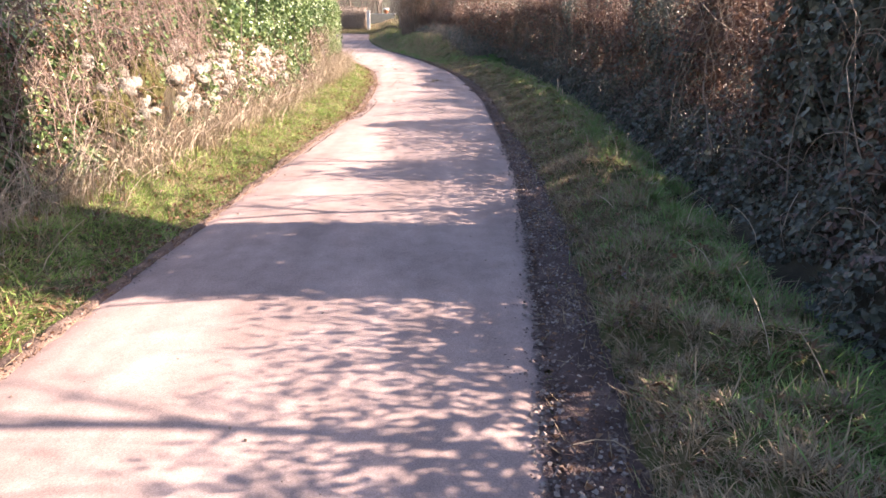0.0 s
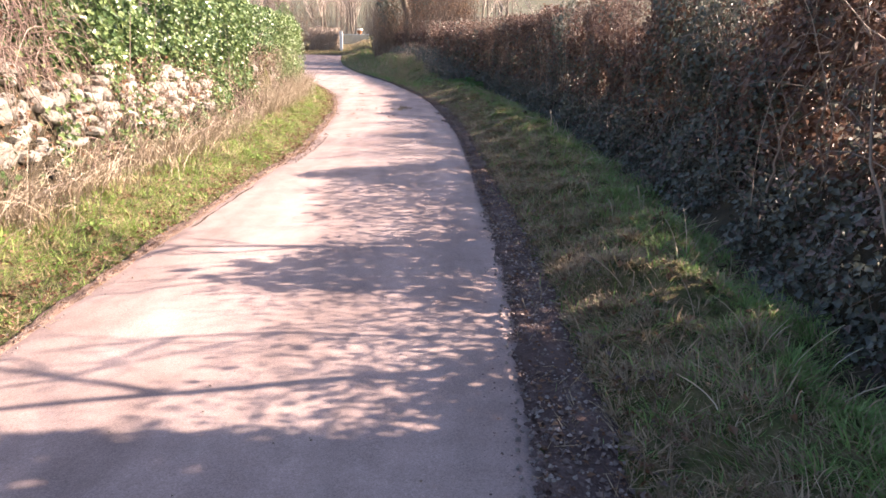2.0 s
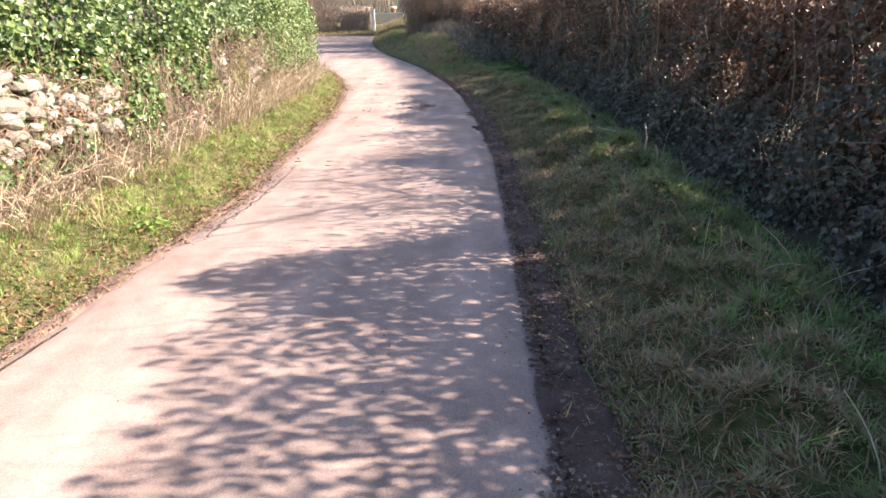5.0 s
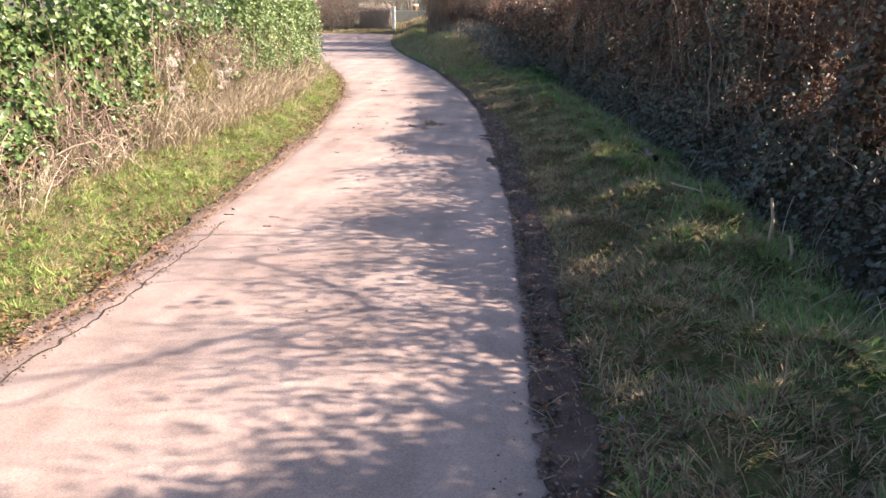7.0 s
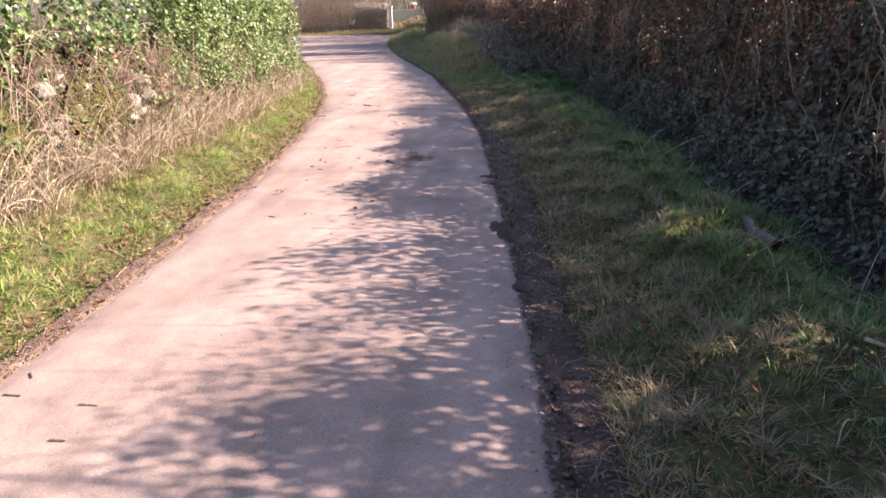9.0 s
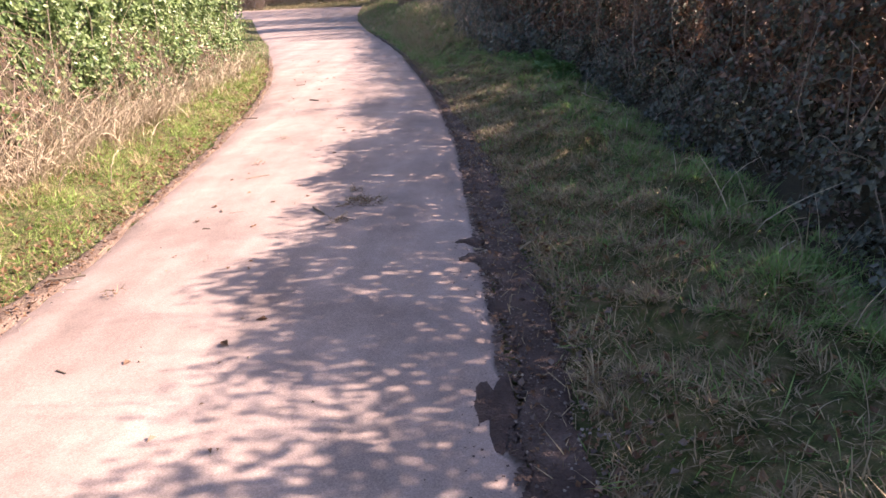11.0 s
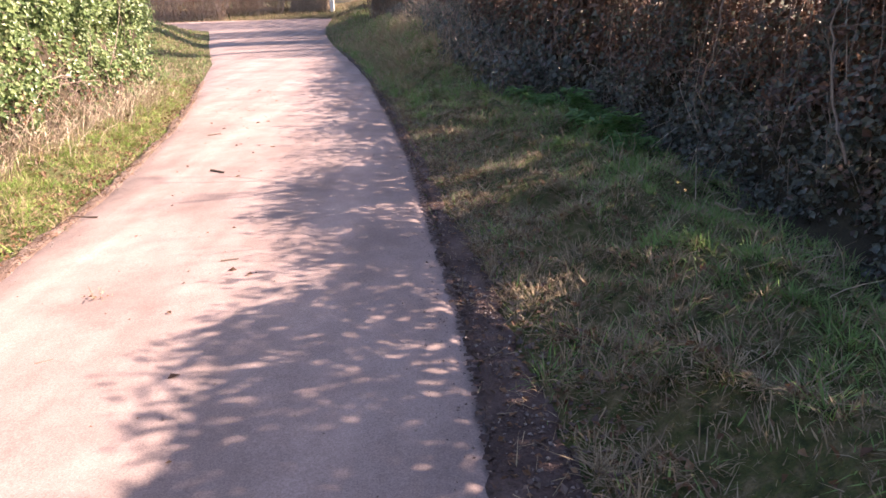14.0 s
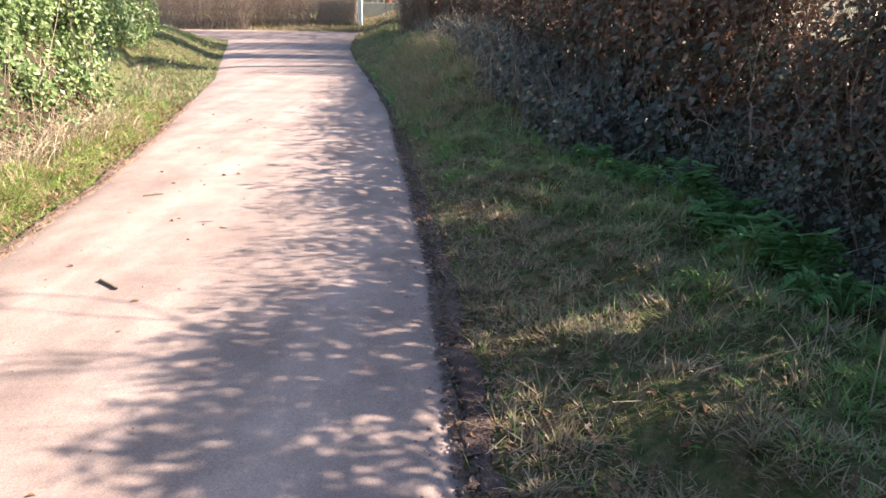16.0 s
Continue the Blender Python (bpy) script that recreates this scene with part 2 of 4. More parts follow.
CHIP = (np.array([(-.5, -.4, 0), (.5, -.5, 0), (.4, .5, 0), (-.45, .4, 0), (0, 0, .6)]), np.array([(0, 1, 4), (1, 2, 4), (2, 3, 4), (3, 0, 4)]))


def wobble(x, y, s=1.0, seed=0.0):
    """Smooth noise in -1..1 over arrays."""
    x, y = np.asarray(x, float) / s + seed * 7.3, np.asarray(y, float) / s - seed * 3.1
    return (np.sin(1.7 * x + 2.3 * np.sin(0.9 * y + 1.1)) + np.sin(2.9 * y - 1.3 * x + 1.7 * np.sin(1.3 * x)) + np.sin(4.7 * x + 3.1 * y + 0.7)) / 3


# ---- plan: lines along the lane, by distance y ----


def line(y, ys, xs):
    return np.interp(y, ys, xs)


def road_left(y):
    return line(y, [-40, 3, 5, 9, 13, 16, 19, 22, 25, 28, 31, 36, 40, 45, 51, 56, 60, 63, 65, 67], [-2.2, -1.98, -1.92, -1.78, -1.56, -1.63, -1.78, -2.1, -2.5, -3.1, -3.85, -5.25, -6.35, -8.0, -9.95, -11.5, -12.8, -16, -24, -45])


def road_right(y):
    return line(y, [-40, 2, 3.3, 5, 7.5, 12, 15, 18, 22, 26, 29, 34, 38, 42, 47, 55, 60, 67], [.1, .4, .52, .65, .81, .85, .86, .73, .5, .05, -.4, -1.2, -1.95, -2.75, -3.85, -5.45, -6.2, -6.9])


def hedge_right(y):
    return line(y, [-40, 2.5, 4, 6, 9, 12, 16, 20, 24, 26.5, 29, 33, 40, 47, 60, 67], [1.4, 1.65, 1.8, 2.0, 2.25, 2.4, 2.42, 2.35, 2.25, 2.05, 1.6, .95, .1, -.9, -3.5, -4.0])


def hedge_left(y):
    return line(y, [-40, 5, 7, 10, 13, 16, 18, 21, 24, 28, 31, 36, 45, 55, 60, 63, 65, 67], [-3.4, -3.15, -3.0, -2.9, -2.9, -2.98, -3.1, -3.2, -3.45, -3.95, -4.4, -6.6, -10.6, -14.5, -17, -22, -32, -60])


def top_right(y):
    """Height of the dense part of the right-hand hedge."""
    return line(y, [-40, 1, 3, 3.7, 4, 5, 5.3, 7.5, 9, 10.5, 14, 20, 27, 33, 42, 60], [2.1, 2.0, 2.1, 2.1, 2.3, 2.3, 2.3, 2.2, 2.2, 2.45, 2.45, 2.2, 2.5, 2.5, 2.9, 3.3])


def top_left(y):
    return line(y, [-40, 4, 9, 13, 18, 24, 30, 31], [1.8, 1.9, 2.3, 2.45, 2.35, 2.3, 2.25, 2.1])


def fall(y):
    y = np.asarray(y, float)
    return -0.005 * y + 0.0013 * np.maximum(y - 42, 0) ** 2


def mud_width(y):
    return line(y, [0, 2, 5, 8, 15, 18, 21, 24, 30, 45], [0.36, 0.34, 0.3, 0.22, 0.18, 0.25, 0.24, 0.11, 0.1, 0.08])


def smooth(a, b, x):
    t = np.clip((x - a) / (b - a), 0, 1)
    return t * t * (3 - 2 * t)


def ground_z(x, y):
    """Height of the land: lane bed, verges, banks and the fields behind."""
    x, y = np.broadcast_arrays(np.asarray(x, float), np.asarray(y, float))
    l, r, hl, hr = road_left(y), road_right(y), hedge_left(y), hedge_right(y)
    z = np.full(x.shape, -0.02)
    bump = 0.03 * wobble(x, y, 0.28) + 0.045 * wobble(x, y, 0.7, 2)
    rr = np.clip((x - r) / np.maximum(hr - r, 0.3), 0, 1)
    mud = mud_width(y)
    hummock = 0.075 * np.maximum(wobble(x, y, 0.42, 17), -0.3) + 0.05 * wobble(x, y, 0.19, 23)
    z = np.where(x > r, -0.03 + 0.06 * smooth(mud - 0.05, mud + 0.06, x - r) + hummock * smooth(0.15, 0.4, rr) * (1 - 0.5 * smooth(0.85, 1, rr)) + (0.21 + 0.75 * smooth(28, 37, y) * (1 - 0.7 * smooth(46, 54, y))) * smooth(0.1, 0.7, rr) - 0.13 * smooth(0.8, 1, rr) + bump * smooth(0.1, 0.4, rr), z)
    z = np.where(x > hr, 0.16 + 0.7 * smooth(28, 37, y) * (1 - 0.7 * smooth(46, 54, y)) + bump + 0.6 * smooth(0.15, 0.75, x - hr) + 0.2 * smooth(0.7, 3, x - hr), z)
    lr = np.clip((l - x) / np.maximum(l - hl, 0.3), 0, 1)
    rise = 0.65 * smooth(40, 50, y) * (1 - smooth(58, 62.5, y))
    z = np.where(x < l, -0.03 + (0.17 + rise) * smooth(0.05, 0.9, lr) + bump * smooth(0.1, 0.4, lr), z)
    high = 1.0 * (1 - smooth(29.5, 33.0, y)) + 0.25
    z = np.where(x < hl, 0.14 + rise + bump + high * smooth(0.12, 0.5, hl - x), z)
    far = np.hypot(x, y)
    hill = 34 * smooth(95, 420, y + 0.25 * x + 12 * wobble(x, y, 60)) + 9 * smooth(120, 400, far)
    return z + 0.5 * smooth(66.8, 69.5, y) + fall(np.clip(y, -40, 80)) + hill * smooth(72, 110, y) + 3 * smooth(60, 300, np.abs(x)) * (1 - smooth(60, 100, y))


def lane_rows(a, b, step):
    return np.arange(a, b + step * 0.5, step)


# ---- the land, one sheet to the horizon ----
_ys = np.concatenate([-np.geomspace(400, 9, 14), lane_rows(-8, 34, 0.16), lane_rows(34.3, 80, 0.3), np.geomspace(82, 900, 40)])
_u = np.concatenate([-np.geomspace(700, 3, 22), lane_rows(-2.8, -0.7, 0.15), lane_rows(-0.6, 0, 0.06)])
_cols = []
for _y in _ys:
    _l, _r, _hl, _hr = road_left(_y), road_right(_y), hedge_left(_y), hedge_right(_y)
    _cols.append(np.concatenate([_hl + _u, np.linspace(_hl, _l, 13)[1:], np.linspace(_l, _r, 9)[1:], np.linspace(_r, _hr, 15)[1:], _hr - _u[::-1][1:]]))
_x = np.array(_cols)
_yy = np.repeat(_ys[:, None], _x.shape[1], 1)
_g = np.stack([_x, _yy, ground_z(_x, _yy)], -1)
_i = np.arange(_x.size).reshape(_x.shape)
_f = np.stack([_i[:-1, :-1], _i[:-1, 1:], _i[1:, 1:], _i[1:, :-1]], -1).reshape(-1, 4)
_me = np_mesh("ground", _g.reshape(-1, 3), _f, M_SOIL, True)
_me.materials.append(M_FIELD)
_mid = _g.reshape(-1, 3)[_f[:, 0]]
_me.materials.append(M_EARTH)
_l, _r = hedge_left(_mid[:, 1]), hedge_right(_mid[:, 1])
_bank = ((_mid[:, 0] < _l - 0.02) & (_mid[:, 1] < 32)) | (_mid[:, 0] > _r - 0.05)
_field = (_mid[:, 1] > 80) | (_mid[:, 0] < _l - 1.0) | (_mid[:, 0] > _r + 1.5)
_me.polygons.foreach_set("material_index", np.where(_field, 1, np.where(_bank, 2, 0)).astype(np.int32))
tagged(new("ground", _me), "mossy earth verges, banks and fields along the lane", "ground", kind="structure")


def strip(name, xa, xb, ys, lift, mat, n, crown=0.0, ragged=0.0, label="", category=""):
    """A sheet between two lines along the lane."""
    def fray(seed):
        r = np.random.default_rng(seed)
        out = np.zeros(len(ys))
        for width, weight in ((0.6, 0.8), (2.0, 0.9), (7.0, 0.8), (28.0, 0.8)):
            k = np.exp(-np.linspace(-2, 2, int(4 * width) + 3) ** 2)
            s = np.convolve(r.normal(size=len(ys) + len(k) - 1), k, "valid")
            out += weight * s / s.std() / 2.5
        return out

    a = xa(ys) + ragged * fray(1)
    b = xb(ys) + ragged * fray(4)
    t = np.linspace(0, 1, n)
    x = a[:, None] + (b - a)[:, None] * t
    y = np.repeat(ys[:, None], n, 1)
    z = fall(np.clip(y, -40, 80)) + lift + crown * (1 - (2 * t - 1) ** 2) + 0.006 * wobble(x, y, 0.8, 3)
    z[:, 0] -= 0.03
    z[:, -1] -= 0.03
    i = np.arange(x.size).reshape(x.shape)
    f = np.stack([i[:-1, :-1], i[:-1, 1:], i[1:, 1:], i[1:, :-1]], -1).reshape(-1, 4)
    ob = new(name, np_mesh(name, np.stack([x, y, z], -1).reshape(-1, 3), f, mat, True))
    return tagged(ob, label, category, kind="structure")


_lane = np.concatenate([lane_rows(-30, -2, 0.4), lane_rows(-1.9, 36, 0.04), lane_rows(36.2, 67, 0.2)])
strip("road", road_left, road_right, _lane, 0.012, M_ROAD, 22, 0.03, 0.01, "worn pinkish-grey tarmac single-track lane", "road")


strip("gutter_right", lambda y: road_right(y) + 0.0, lambda y: road_right(y) + mud_width(y), _lane[_lane < 44], 0.022, M_MUD, 10, 0.0, 0.04, "dark brown mud gutter along the lane", "gutter")
strip("gutter_left", lambda y: road_left(y) - 0.07 - 0.09 * smooth(14, 16, y) * (1 - smooth(18, 20, y)), lambda y: road_left(y) + 0.02, _lane[_lane < 35], 0.011, M_SILT, 8, 0.0, 0.03, "brown mud edge along the lane", "gutter")

_crack = lane_rows(11.8, 14.6, 0.03)
strip("road_crack", lambda y: road_left(y) + 0.185, lambda y: road_left(y) + 0.228, _crack, 0.026, M_EARTH, 3, 0.0, 0.032, "dark crack along the crumbling tarmac edge", "crack")
strip("road_crack", lambda y: road_left(y) + 0.12, lambda y: road_left(y) + 0.135, lane_rows(8.5, 10.2, 0.03), 0.022, M_EARTH, 3, 0.0, 0.02, "dark crack along the crumbling tarmac edge", "crack")

# ---- verges: grass, litter, grit ----


def verge(name, xa, xb, a, b, count, short, tall, label, bend, mat, lush, wide):
    """Blades of grass; lush: how likely a blade of this kind is at a share t of the way from the lane to the hedge."""
    y = a + (b - a) * rng.random(count) ** 1.15
    t = rng.random(count)
    x = xa(y) + (xb(y) - xa(y)) * t
    tuft = 0.5 + 0.5 * wobble(x, y, 0.13, 6) * 0.6 + 0.2 * wobble(x, y, 0.37, 9)
    keep = rng.random(count) < np.clip(0.35 + 0.9 * tuft, 0, 1) * smooth(-0.05, 0.2, t + 0.12 * wobble(x, y, 0.2, 4)) * np.clip(lush(t) + 0.55 * wobble(x, y, 0.5, 11), 0.15, 1)
    x, y, t, tuft = x[keep], y[keep], t[keep], tuft[keep]
    n = len(x)
    pos = np.stack([x, y, ground_z(x, y) - 0.01], -1)
    way = 2.5 * wobble(x, y, 0.3, 12)
    up = np.stack([rng.normal(bend, 0.6, n) + 0.7 * np.cos(way), rng.normal(0, 0.6, n) + 0.7 * np.sin(way), rng.uniform(0.2, 1.0, n)], -1)
    long = (short + (tall - short) * rng.random(n) ** 2) * (0.55 + 0.9 * tuft)
    size = np.stack([rng.uniform(0.003, 0.0065, n) * wide * (1 + 0.02 * np.maximum(y - 20, 0)), long, long * rng.uniform(-0.9, 0.2, n)], -1)
    side = np.cross(up, rng.normal(0, 0.25, (n, 3)) + np.array([0, 0, 1.0]))
    v, f = scatter(*BLADE, pos, np.cross(side, up), size, up)
    return tagged(new(name, np_mesh(name, v, f, mat)), label, "grass", kind="stuff")


def from_right(y):
    return road_right(y) + 0.2 * mud_width(y) - 0.03


def to_right(y):
    return hedge_right(y) + 0.1


def from_left(y):
    return road_left(y) - 0.02


def to_left(y):
    return hedge_left(y) - 0.1


def mostly_far(t):
    return 1.15 * t ** 1.5


def mostly_near(t):
    return 1.1 - 0.5 * t


def even(t):
    return 0.6 + 0 * t


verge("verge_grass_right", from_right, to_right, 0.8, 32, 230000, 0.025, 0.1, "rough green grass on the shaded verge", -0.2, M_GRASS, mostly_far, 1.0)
verge("verge_straw_right", from_right, to_right, 0.8, 32, 420000, 0.025, 0.1, "matted dead grass on the shaded verge", -0.2, M_THATCH, mostly_near, 1.0)
verge("verge_grass_left", from_left, to_left, 1.8, 34, 380000, 0.025, 0.1, "sunlit short green grass on the verge", 0.1, M_GRASS_LIT, even, 1.35)
verge("verge_straw_left", from_left, to_left, 1.8, 34, 200000, 0.02, 0.09, "yellowed dry grass on the verge", 0.1, M_HAY, mostly_near, 1.1)
verge("far_grass_right", from_right, to_right, 32, 67, 60000, 0.08, 0.25, "rough green grass on the far bank", -0.2, M_GRASS, mostly_far, 2.6)
verge("far_straw_right", from_right, to_right, 32, 67, 50000, 0.08, 0.25, "dry straw grass on the far bank", -0.2, M_HAY, mostly_near, 2.6)
verge("far_grass_left", from_left, to_left, 34, 64, 40000, 0.06, 0.18, "green grass on the far bank", 0.1, M_GRASS, even, 2.6)
# Brown blades mixed in to dull the far left bank as tree shade does.
verge("far_straw_left", from_left, to_left, 34, 64, 60000, 0.06, 0.2, "grass on the far bank, dulled in colour for tree shade", 0.1, M_THATCH, even, 2.6)
verge("tussock_right", from_right, to_right, 0.8, 44, 40000, 0.08, 0.2, "long drooping green grass tussocks on the shaded verge", -0.35, M_GRASS, mostly_far, 1.0)
verge("dry_tussock_right", from_right, to_right, 0.8, 44, 26000, 0.1, 0.2, "long pale drooping grass on the shaded verge", -0.35, M_THATCH, mostly_near, 1.0)
verge("tussock_left", from_left, to_left, 1.8, 44, 30000, 0.08, 0.17, "long pale grass blades on the sunny verge", 0.2, M_HAY, mostly_far, 1.0)


def litter(name, xa, xb, a, b, count, shape, size, mat, label, category, flat=0.35):
    y = rng.uniform(a, b, count)
    x = xa(y) + (xb(y) - xa(y)) * rng.random(count)
    inside = (x > road_left(y)) & (x < road_right(y))
    edge = np.minimum(np.abs(x - road_left(y)), np.abs(x - road_right(y)))
    z = np.where(inside, fall(y) + 0.016 + 0.03 * np.clip(edge / 1.2, 0, 1), np.maximum(ground_z(x, y), fall(y) + 0.017) + 0.004)
    face = np.stack([rng.normal(0, flat, count), rng.normal(0, flat, count), np.ones(count)], -1)
    s = rng.uniform(size[0], size[1], count)
    v, f = scatter(*shape, np.stack([x, y, z], -1), face, s)
    return tagged(new(name, np_mesh(name, v, f, mat)), label, category, kind="stuff")


litter("gutter_grit", lambda y: road_right(y) - 0.05, lambda y: road_right(y) + 0.3, 1, 30, 4200, CHIP, (0.004, 0.016), M_GRIT, "loose pale grit in the mud gutter", "grit")
litter("gutter_leaves", lambda y: road_right(y) - 0.02, lambda y: road_right(y) + 0.6, 1, 34, 12000, CURL, (0.012, 0.04), M_BROWN, "brown fallen leaves along the lane's edge", "leaf litter")
litter("edge_grit", lambda y: road_left(y) - 0.2, lambda y: road_left(y) + 0.12, 2, 32, 1800, CHIP, (0.004, 0.013), M_GRIT, "crumbled stones at the lane's edge", "grit")
litter("edge_leaves", lambda y: road_left(y) - 0.5, lambda y: road_left(y) + 0.05, 2, 34, 6000, CURL, (0.012, 0.04), M_BROWN, "dry leaves along the grass edge", "leaf litter")
FLAKE = (np.array([(-.5, -.4, 0), (.3, -.5, 0), (.5, .2, 0), (0, .5, 0), (-.5, .3, 0), (0, 0, .09)]), np.array([(0, 1, 5), (1, 2, 5), (2, 3, 5), (3, 4, 5), (4, 0, 5)]))
litter("mud_smear_right", lambda y: road_right(y) - 0.05, lambda y: road_right(y) + 0.04, 1, 32, 6000, FLAKE, (0.007, 0.034), M_MUD, "dark mud trodden on to the tarmac edge", "mud", 0.05)
litter("mud_smear_wide", lambda y: road_right(y) - 0.22, lambda y: road_right(y) - 0.05, 1, 32, 1500, FLAKE, (0.003, 0.012), M_MUD, "flecks of mud on the tarmac edge", "mud", 0.05)
litter("mud_smear_left", lambda y: road_left(y) + 0.0, lambda y: road_left(y) + 0.06, 2, 34, 1800, FLAKE, (0.006, 0.02), M_SILT, "brown mud trodden on to the tarmac edge", "mud", 0.05)
litter("lane_crumbs", lambda y: road_left(y), lambda y: road_right(y), 1, 36, 500, CHIP, (0.004, 0.014), M_TWIG, "scattered crumbs of bark and earth on the lane", "debris")

litter("gutter_gravel", lambda y: road_right(y) - 0.1, lambda y: road_right(y) + 0.26, 1, 9, 1700, CHIP, (0.007, 0.026), M_GRIT, "loose grey gravel washed along the lane's edge", "gravel")
litter("gutter_dead_leaves", lambda y: road_right(y) + 0.0, lambda y: road_right(y) + 0.5, 1, 34, 7000, CURL, (0.015, 0.045), M_DEADLEAF, "grey rotting leaves in the mud gutter", "leaf litter", 0.5)
SLIVER = (np.array([(-.022, 0, 0), (.022, 0, 0), (.018, 1, .05), (-.018, 1, .05)]), np.array([(0, 1, 2), (0, 2, 3)]))
litter("gutter_straws", lambda y: road_right(y) - 0.03, lambda y: road_right(y) + 0.7, 1, 34, 5000, SLIVER, (0.03, 0.11), M_THATCH, "pale straws strewn over the mud and dead grass", "straw litter", 0.3)


LONG = (np.array([(-.5, 0, 0), (.5, 0, 0), (.45, .4, .06), (-.45, .4, .06), (.3, .75, .32), (-.3, .75, .32), (0, 1, .8)]), np.array([(0, 1, 2), (0, 2, 3), (3, 2, 4), (3, 4, 5), (5, 4, 6)]))


def tussocks(name, xa, xb, a, b, count, blades, tall, mat, label, share, lean):
    """Tufts of long arching blades, each tuft spreading from one root; share(t): how likely a tuft is from lane to hedge."""
    cy = rng.uniform(a, b, count)
    t = rng.random(count)
    cx = xa(cy) + (xb(cy) - xa(cy)) * t
    keep = rng.random(count) < np.clip(share(t) * (0.6 + 0.8 * wobble(cx, cy, 0.6, 19)), 0, 1)
    cx, cy = cx[keep], cy[keep]
    k = len(cx)
    big = rng.uniform(0.55, 1.25, k)
    i = np.repeat(np.arange(k), blades)
    n = len(i)
    ang = rng.uniform(0, 2 * np.pi, n)
    out = np.stack([np.cos(ang), np.sin(ang)], -1)
    root = rng.random(n)[:, None] * 0.05 * out * big[i, None]
    x, y = cx[i] + root[:, 0], cy[i] + root[:, 1]
    tip = rng.uniform(0.25, 1.1, n)
    up = np.stack([out[:, 0] * tip + lean, out[:, 1] * tip, rng.uniform(0.55, 1.0, n)], -1)
    long = rng.uniform(0.4, 1.0, n) * tall * big[i]
    size = np.stack([rng.uniform(0.0028, 0.0058, n), long, -long * rng.uniform(0.25, 0.75, n)], -1)
    side = np.cross(up, np.array([0, 0, 1.0]) + rng.normal(0, 0.12, (n, 3)))
    v, f = scatter(*LONG, np.stack([x, y, ground_z(x, y) - 0.015], -1), np.cross(side, up), size, up)
    return tagged(new(name, np_mesh(name, v, f, mat)), label, "grass", kind="stuff")


def beyond(y):
    return road_right(y) + mud_width(y) + 0.02


tussocks("green_tussocks_right", beyond, to_right, 0.8, 30, 3200, 44, 0.135, M_GRASS, "arching tufts of green grass on the shaded verge", lambda t: 0.04 + 1.3 * smooth(0.35, 0.7, t), -0.12)
tussocks("dead_tussocks_right", beyond, to_right, 0.8, 30, 2800, 40, 0.12, M_THATCH, "arching tufts of dead grass on the shaded verge", lambda t: 1.0 - 0.75 * smooth(0.35, 0.7, t), -0.2)
tussocks("pale_tussocks_right", beyond, to_right, 0.8, 30, 700, 16, 0.15, M_HAY, "sparse tufts of bleached grass on the shaded verge", lambda t: 0.7 + 0 * t, -0.15)
tussocks("green_tussocks_left", from_left, to_left, 1.8, 32, 1900, 36, 0.12, M_GRASS_LIT, "arching tufts of green grass on the sunny verge", lambda t: 0.3 + 0.6 * t, 0.1)
tussocks("pale_tussocks_left", from_left, to_left, 1.8, 32, 1100, 26, 0.19, M_HAY, "tufts of bleached grass on the sunny verge", lambda t: 0.2 + 0.7 * t, 0.12)
tussocks("far_pale_tussocks", lambda y: road_right(y) + 0.35, lambda y: road_right(y) + 1.9, 31, 44, 480, 60, 0.5, M_HAY, "tall bleached grass tufts on the far bank", lambda t: 0.9 + 0 * t, -0.05)
tussocks("far_green_tussocks", lambda y: road_right(y) + 0.1, lambda y: road_right(y) + 2.2, 28, 46, 700, 40, 0.34, M_GRASS, "tall green grass tufts on the far bank", lambda t: 0.8 + 0 * t, -0.1)


def mud_patch(x, y, rx, ry, seed):
    """A low tongue of wet mud spilling on to the tarmac."""
    r = np.random.default_rng(seed)
    k = 22
    a = np.linspace(0, 2 * np.pi, k, endpoint=False)
    rad = 0.75 + 0.16 * np.sin(3 * a + r.uniform(0, 6)) + 0.12 * np.sin(5 * a + r.uniform(0, 6)) + r.normal(0, 0.06, k)
    edge = np.stack([x + rx * rad * np.cos(a), y + ry * rad * np.sin(a), np.full(k, float(fall(y)) + 0.012)], -1)
    inner = np.stack([x + 0.75 * rx * rad * np.cos(a), y + 0.75 * ry * rad * np.sin(a), np.full(k, float(fall(y)) + 0.024)], -1)
    v = np.concatenate([edge, inner, [[x, y, float(fall(y)) + 0.026]]])
    i = np.arange(k)
    j = (i + 1) % k
    f = np.concatenate([np.stack([i, j, k + j], -1), np.stack([i, k + j, k + i], -1), np.stack([k + i, k + j, np.full(k, 2 * k)], -1)])
    return tagged(new("mud_patch", np_mesh("mud_patch", v, f, M_MUD, True)), "dark mud spilling from the gutter on to tarmac", "mud", "mud patches on the lane")


for _k, (_x, _y, _rx, _ry) in enumerate(((0.58, 19.13, 0.13, 0.07), (0.6, 18.84, 0.12, 0.09), (0.6, 20.4, 0.08, 0.2), (0.67, 19.7, 0.08, 0.25), (0.68, 17.3, 0.11, 0.3), (0.84, 16.1, 0.1, 0.25), (0.88, 13.6, 0.08, 0.3), (0.87, 12.2, 0.09, 0.25), (0.55, 21.6, 0.06, 0.3), (0.85, 9.4, 0.08, 0.3))):
    mud_patch(_x, _y, _rx, _ry, _k)
litter("lane_leaves", lambda y: road_left(y) + 0.5, lambda y: road_left(y) + 1.5, 17, 33, 110, CURL, (0.02, 0.06), M_BROWN, "a few dead leaves strewn along the sunlit tarmac", "leaf litter", 0.25)
